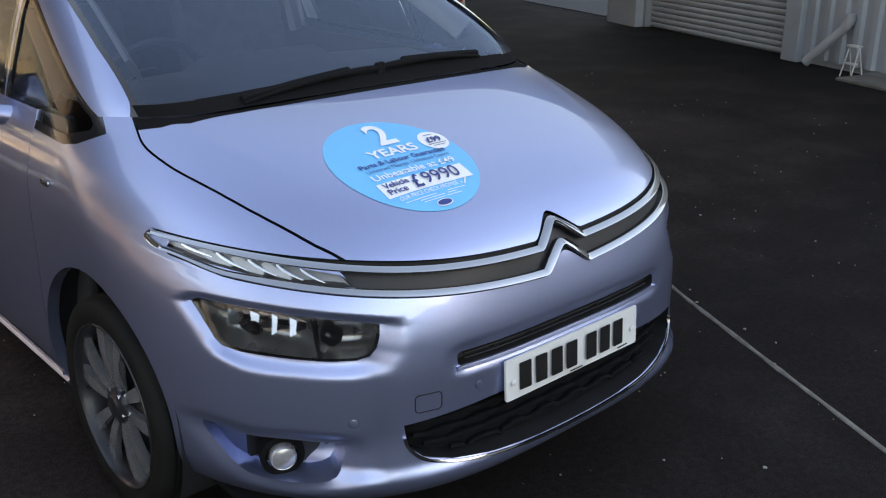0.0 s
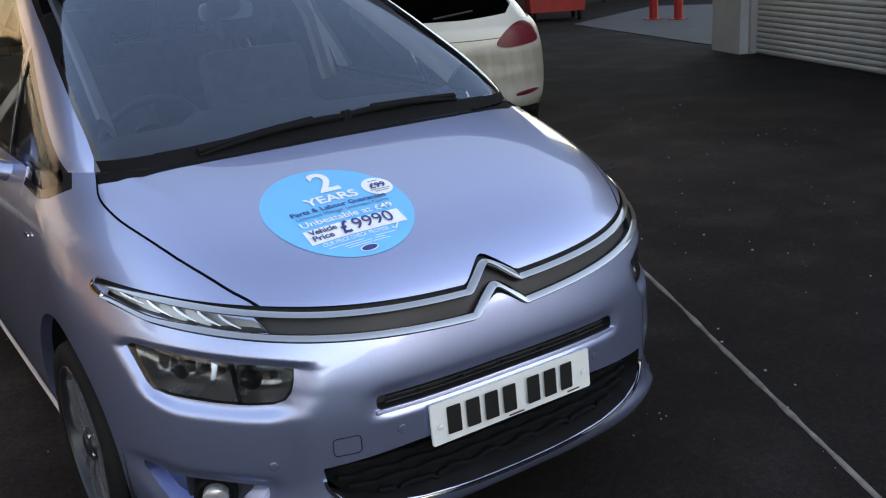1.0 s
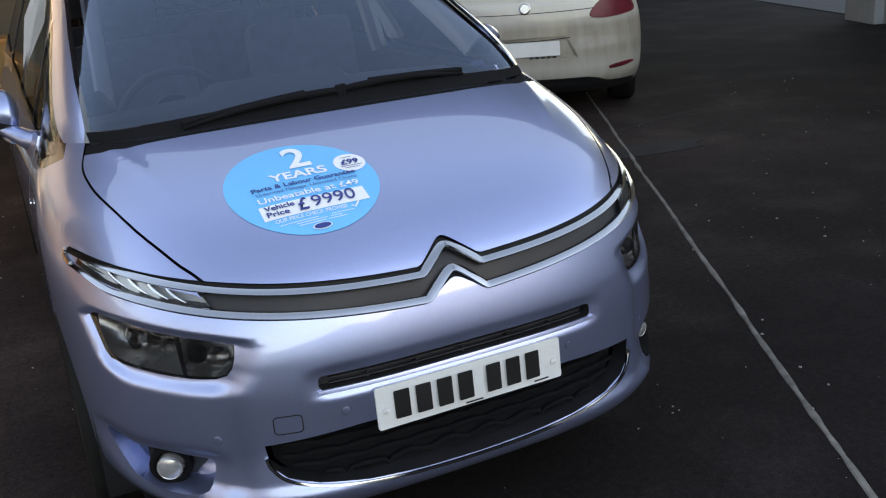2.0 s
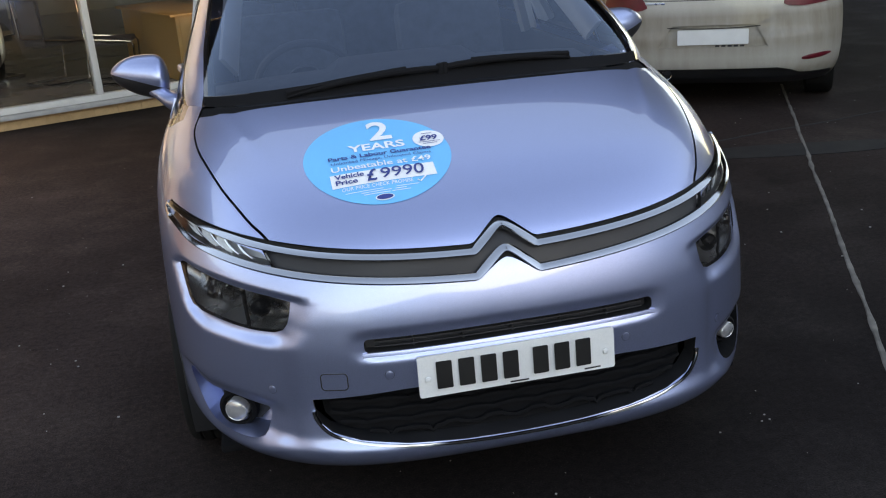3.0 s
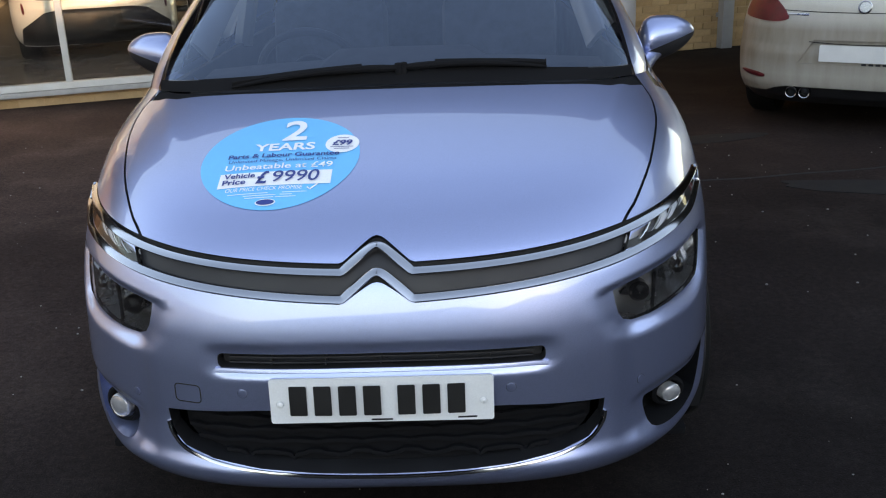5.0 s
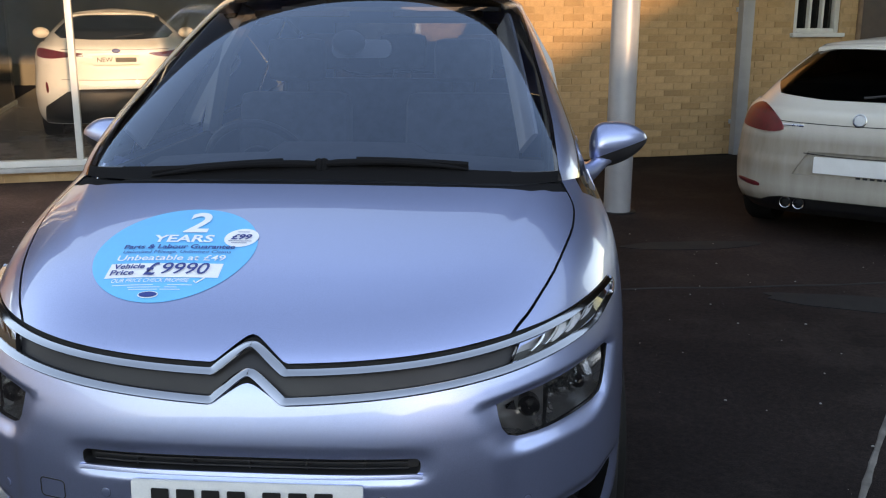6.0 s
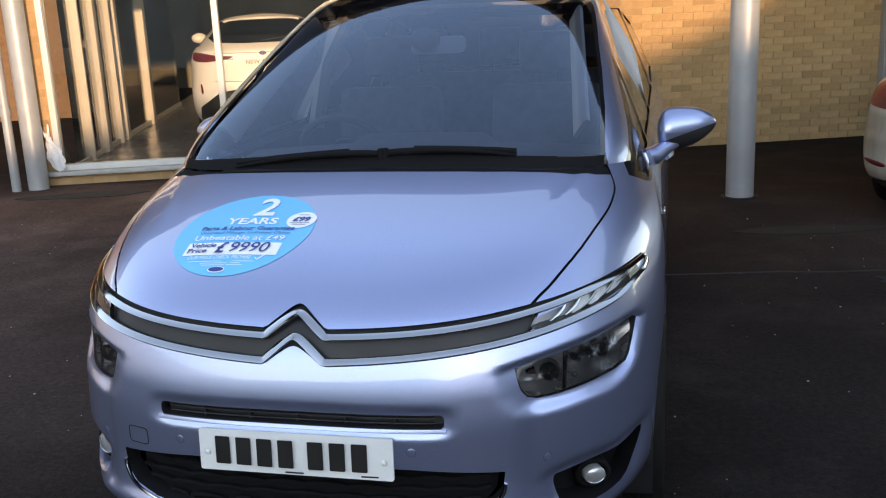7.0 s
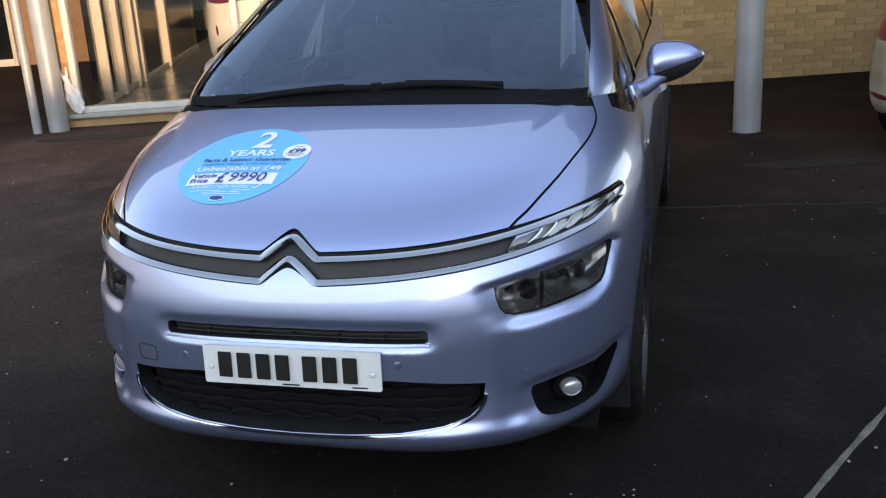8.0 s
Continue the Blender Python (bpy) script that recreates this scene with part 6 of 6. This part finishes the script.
# ---- hatchbacks seen from behind; local y = 0 is the rear bumper ----
def hatchback(name, label, m, mat, height, belt, tail_lamp, plate_z, twin_pipes, diffuser, text=""):
    """A parked hatchback: body, glasshouse, lamps, wheels. tail_lamp: outline (x, z) of the left lamp."""
    hb = thing(name, label, "car", m=m)
    nz = [0.20, 0.27, 0.36, 0.46, 0.55, 0.62, 0.70, belt - 0.14, belt - 0.06, belt]
    ny = [0.14, 0.045, 0.005, 0.0, 0.005, 0.035, 0.045, 0.06, 0.075, 0.14]
    sz = [0.18, 0.26, 0.35, 0.46, 0.56, 0.64, 0.72, belt - 0.16, belt - 0.07, belt - 0.01]
    sw = [0.85, 0.89, 0.915, 0.925, 0.928, 0.928, 0.923, 0.905, 0.878, 0.838]
    loops = []
    for t in np.linspace(0, 1, 60):
        loops.append(make_loop(hermite(ny, t), hermite(nz, t), hermite(sw, t), hermite(sz, t), 0.48, 3.5 + 0.4 * t, 1.5, 4.22 - 0.5 * max(0, t - 0.75), hermite([0.2, 0.3, 0.4, 0.5, 0.58, 0.64, 0.68, 0.72, 0.74, 0.76], t), 0.7, 2.8, 44, 40, 20))
    shell, rows = loft(loops)
    cap(shell, rows[-1])
    shell.normal_update()
    rear = lambda c: c.y < 1.2
    tree = BVHTree.FromBMesh(shell)
    for side in (1, -1):
        for cy in (0.83, 3.40):
            ring = [(cy + 0.345 * math.cos(2*math.pi*k/32), 0.33 + 0.345 * math.sin(2*math.pi*k/32)) for k in range(32)]
            cut, rim = take(shell, cut_region(shell, ring, "x", lambda c: c.x * side > 0.4))
            cut.free()
            part("arch_lip", wall_of(rim, lambda p: Vector((-0.16 * side, 0, 0))), M_BLACK, hb)
            whl = thing("wheel", "", "")
            whl.parent = hb
            whl.matrix_basis = pose(side * 0.885, cy, 0.325, 0, 0, 0 if side > 0 else 180)
            ty = bmesh.new()
            lathe(ty, [(0.22, 0.0), (0.27, 0.008), (0.305, 0.002), (0.322, -0.02), (0.325, -0.06), (0.325, -0.16), (0.318, -0.205), (0.25, -0.22)], 44)
            part("tyre", ty, M_RUBBER, whl)
            rm = bmesh.new()
            lathe(rm, [(0.222, -0.002), (0.21, 0.0), (0.20, -0.03), (0.08, -0.03), (0.05, -0.012), (0.001, -0.01)], 36)
            part("rim", rm, M_RIM, whl)
        outline = tail_lamp if side > 0 else mirrored(tail_lamp)
        cut, rim = take(shell, cut_region(shell, outline, "y", rear), lambda v: Vector((0.006 * side, -0.008, 0)))
        lamp = part("tail_lamp", cut, M_REDLAMP, hb, "red tail lamp")
        part("lamp_edge", wall_of(rim, lambda p: Vector((0.006 * side, -0.008, 0))), M_SMOKELAMP, lamp)

        def put(x, z, out=0.0):
            p, n, _, _ = tree.ray_cast(Vector((x + 0.0003, -2, z + 0.0002)), Vector((0, 1, 0)))
            n = n if n.y < 0 else -n
            return p + n * out, n

        refl = bmesh.new()
        pts = [put(side * (0.775 + 0.012 * k / 8), 0.56 + 0.12 * k / 8, 0.002) for k in range(9)] if diffuser else [put(side * (0.64 + 0.20 * k / 8), 0.392 + 0.016 * k / 8, 0.002) for k in range(9)]
        part("reflector", ribbon(refl, [p for p, _ in pts], [n for _, n in pts], 0.034, 0.006, [0.5, 0.8, 1, 1, 1, 1, 0.9, 0.7, 0.3]), M_REDLAMP, hb)
    # tailgate shut lines and plate recess
    for z, reach, line_mat, w in ((0.70 if diffuser else 0.635, 0.62 if diffuser else 0.34, M_SEAL, 0.006), (min(plate_z + 0.27, belt - 0.09), 0.60, M_SEAL, 0.006)):
        bm = bmesh.new()
        pts = [put(-reach + 2 * reach * k / 30, z + 0.012 * ((k - 15) / 15) ** 2, 0.0) for k in range(31)]
        part("shut_line", ribbon(bm, [p for p, _ in pts], [n for _, n in pts], w, 0.0015), line_mat, hb)
    rec = [(-0.40, plate_z - 0.075), (0.40, plate_z - 0.075), (0.31, plate_z + 0.085), (-0.31, plate_z + 0.085)]
    cut, rim = take(shell, cut_region(shell, rec, "y", lambda c: c.y < 0.5), lambda v: Vector((0, 0.022, 0)))
    pocket = part("plate_recess", cut, mat, hb)
    part("recess_wall", wall_of(rim, lambda p: Vector((0, 0.022, 0))), mat, pocket)
    pl = bmesh.new()
    prism(pl, rounded(0.52, 0.111, 0.006, 2), lambda u, v, d: Vector((u, 0.030 - d, plate_z + v)), 0.022)
    pl = part("number_plate", pl, M_PLATE, hb, "plain white plate", False)
    if text:
        part("lettering", lettering(text, 0.075, lambda a, b: Vector((a - 0.125, 0.005, plate_z + b)), 0.17, 0.0005), M_INK, pl, "", False)
        part("name_bar", solid((-0.01, 0.0045, plate_z - 0.026), (0.22, 0.0075, plate_z + 0.026)), M_INK, pl, "", False)
    else:
        for k in range(5):
            part("small_print_bar", solid((0.02 + 0.045 * k, 0.0125, plate_z - 0.074), (0.05 + 0.045 * k, 0.014, plate_z - 0.060)), M_INK, pl, "", False)
    badge = bmesh.new()
    c, n = put(0, belt - 0.10, 0.001)
    lathe(badge, [(0.045, -0.004), (0.045, 0.006), (0.038, 0.008), (0.034, 0.003), (0.001, 0.003)], 28, Matrix.Translation(c) @ n.to_track_quat("X", "Z").to_matrix().to_4x4() @ Matrix.Diagonal((1, 1, 0.55 if text else 1, 1)))
    part("round_badge", badge, M_DARKCHROME if not text else M_NAVY, hb)
    strip = bmesh.new()
    pts = [put(-0.58 + 0.22 * k / 6, belt - 0.155, 0.001) for k in range(7)]
    part("name_strip", ribbon(strip, [p for p, _ in pts], [n for _, n in pts], 0.016, 0.002), M_SATIN, hb)
    if diffuser:
        dif = bmesh.new()
        line = [(-0.84, 0.20), (-0.815, 0.40), (-0.56, 0.575), (-0.40, 0.60), (0.40, 0.60), (0.56, 0.575), (0.815, 0.40), (0.84, 0.20)]
        cut, _ = take(shell, cut_region(shell, line, "y", rear), lambda v: Vector((0, 0.012, 0)))
        part("diffuser", cut, M_BLACK, hb, "black lower bumper insert")
        dif.free()
    else:
        line = [(-0.87, 0.16), (-0.85, 0.27), (-0.63, 0.285), (-0.56, 0.315), (-0.47, 0.335), (0.47, 0.335), (0.56, 0.315), (0.63, 0.285), (0.85, 0.27), (0.87, 0.16)]
        cut, _ = take(shell, cut_region(shell, line, "y", rear), lambda v: Vector((0, 0.03, 0)))
        part("diffuser", cut, M_BLACK, hb, "black lower bumper insert")
    for x in twin_pipes:
        pipe = bmesh.new()
        lathe(pipe, [(0.036, 0.20), (0.041, 0.004), (0.0405, -0.004), (0.038, -0.008), (0.034, -0.006), (0.032, 0.0), (0.031, 0.10)], 24, Matrix.Translation((x, 0.025, 0.296)) @ Matrix.Rotation(radians(90), 4, "Z"))
        part("exhaust_pipe", pipe, M_DARKCHROME, hb, "chrome exhaust tailpipe")
        hole = bmesh.new()
        lathe(hole, [(0.031, 0.05), (0.001, 0.05)], 20, Matrix.Translation((x, 0.025, 0.296)) @ Matrix.Rotation(radians(90), 4, "Z"))
        part("exhaust_inside", hole, M_SEAL, hb)
    part("body", shell, mat, hb)
    part("underside", solid((-0.74, 0.55, 0.19), (0.74, 4.0, 0.24)), M_BLACK, hb)
    # glasshouse
    loops = []
    for s in np.linspace(0, 1, 22):
        e = s + 0.22 * s * (1 - s)
        loops.append(make_loop(0.13 + 0.62 * s, belt - 0.01 + (height - belt) * e, 0.815 - 0.27 * s ** 1.3, belt - 0.03 + (height - 0.05 - belt) * s, 0.42, 4.2 - 0.8 * s, 2.0, 3.25 - 0.95 * s, belt - 0.05 + (height - 0.04 - belt) * s, 0.45, 3.4, 40, 30, 16))
    edge = loops[-1]
    for k in range(1, 9):
        f = k / 8
        loops.append(np.c_[edge[:, 0] * (1 - f), 1.45 + (edge[:, 1] - 1.45) * (1 - 0.9 * f), edge[:, 2] + 0.035 * (1 - (1 - f) ** 2)])
    top, _ = loft(loops)
    top.normal_update()
    zt = height - 0.075
    rw = [(-0.60, belt + 0.045), (0.60, belt + 0.045), (0.535, zt - 0.06), (0.44, zt), (-0.44, zt), (-0.535, zt - 0.06)]
    rw = curve2d(rw, 3)
    cut, _ = take(top, cut_region(top, rw, "y", lambda c: c.y < 0.95))
    part("rear_window", cut, M_TINTED, hb).visible_shadow = False
    for side in (1, -1):
        sw2 = [(0.75, belt + 0.03), (2.95, belt + 0.02), (2.2, height - 0.11), (1.1, height - 0.12)]
        cut, _ = take(top, cut_region(top, sw2, "x", lambda c: c.x * side > 0.4))
        part("side_window", cut, M_TINTED, hb)
    ws = [(-0.62, belt + 0.02), (0.62, belt + 0.02), (0.5, height - 0.08), (-0.5, height - 0.08)]
    cut, _ = take(top, cut_region(top, ws, "y", lambda c: c.y > 2.2))
    part("windscreen", cut, M_TINTED, hb)
    part("roof", top, mat, hb)
    part("cabin_block", solid((-0.6, 0.55, belt - 0.05), (0.6, 2.4, belt + 0.12), 0.05), M_SEAT, hb)
    spoil = bmesh.new()
    pts = [Vector((-0.46 + 0.92 * k / 16, 0.70 + 0.10 * ((k - 8) / 8) ** 2, height - 0.045 - 0.03 * ((k - 8) / 8) ** 2)) for k in range(17)]
    part("roof_spoiler", ribbon(spoil, pts, [Vector((0, -0.2, 1))] * 17, 0.10, 0.018), mat, hb)
    for side in (1, -1):
        mi = bmesh.new()
        bmesh.ops.create_uvsphere(mi, u_segments=20, v_segments=14, radius=1.0, matrix=Matrix.LocRotScale((side * 0.97, 2.75, belt + 0.06), None, (0.11, 0.07, 0.075)))
        part("door_mirror", mi, mat, hb)
        ft = bmesh.new()
        tube(ft, [(side * 0.80, 2.75, belt + 0.0), (side * 0.93, 2.75, belt + 0.04)], 0.03, 8)
        part("mirror_foot", ft, mat, hb)
    wip = bmesh.new()
    tube(wip, [(0.0, 0.12, belt + 0.05), (0.32, 0.17, belt + 0.09)], 0.008, 8)
    part("rear_wiper", wip, M_BLACK, hb)
    return hb


COUPE_LAMP = curve2d([(0.50, 0.795), (0.53, 0.86), (0.62, 0.935), (0.72, 0.965), (0.80, 0.93), (0.845, 0.86), (0.855, 0.80), (0.75, 0.782), (0.60, 0.775)], 3)
hatchback("white_coupe", "dirty white coupe with red tail lamps parked on the asphalt", pose(2.88, 4.63, 0, 0, 0, -31), M_WHITE_DIRTY, 1.405, 0.985, COUPE_LAMP, 0.575, (-0.43, -0.34), False)
HATCH_LAMP = curve2d([(0.36, 1.005), (0.55, 1.02), (0.74, 1.055), (0.85, 1.06), (0.86, 0.97), (0.72, 0.945), (0.60, 0.955), (0.45, 0.97)], 3)
hatchback("white_hatchback", "clean white new hatchback displayed on the showroom floor", pose(-3.93, 9.08, 0.12, 0, 0, 22), M_WHITE_CLEAN, 1.50, 1.13, HATCH_LAMP, 0.93, (), True, "NEW")
hatchback("grey_hatchback", "dark grey hatchback at the back of the showroom", pose(-9.3, 15.2, 0.12, 0, 0, 120), M_SILVERCAR, 1.55, 1.13, HATCH_LAMP, 0.93, (), True)

# ---- bricks, course by course: the ones in view are single, the rest one sheet ----
BL, BH, GAP = 0.215, 0.065, 0.010


def brick_mesh(length):
    bm = solid((0, -0.002, 0), (length, 0.06, BH), 0.0035)
    me = bpy.data.meshes.new("brick")
    bm.to_mesh(me)
    bm.free()
    me.materials.append(M_BRICK)
    return me


whole = brick_mesh(BL)
rest = bmesh.new()
brng = random.Random(11)


def lay(s0, s1, z0, z1, single, parent, holes=()):
    """Running bond between s0 and s1; bricks in the single window become objects."""
    n, course = 0, 0
    z = z0
    while z + BH <= z1 + 0.001:
        s = s0 + (0 if course % 2 == 0 else -(BL + GAP) / 2)
        while s < s1 - 0.02:
            a, b = max(s, s0), min(s + BL, s1)
            free = not any(a < h[1] and b > h[0] and z < h[3] and z + BH > h[2] for h in holes)
            if b - a > 0.05 and free:
                dy = brng.uniform(-0.003, 0.003)
                if single and single[0] < a and b < single[1] and z < single[2] and n < 300 and b - a > BL - 0.001:
                    ob = new("brick", whole)
                    ob.parent = parent
                    ob.matrix_basis = Matrix.Translation((a, dy, z + brng.uniform(-0.0012, 0.0012)))
                    n += 1
                else:
                    box(rest, (a, dy - 0.002, z), (b, 0.05, z + BH))
            s += BL + GAP
        z += BH + GAP
        course += 1


lay(5.21, 11.2, 0.004, 3.0, (6.0, 9.6, 2.1), brickwall, [(WIN[0] - 0.02, WIN[1] + 0.02, WIN[2] - 0.01, WIN[3])])
lay(0.0, 5.21, 0.004, 0.09, None, dwarf)
lay(-0.14, 0.10, 0.004, 3.0, None, pier)
sheet = part("brick_sheet", rest, M_BRICK, brickwall, "", False)
sheet["kind"] = "stuff"
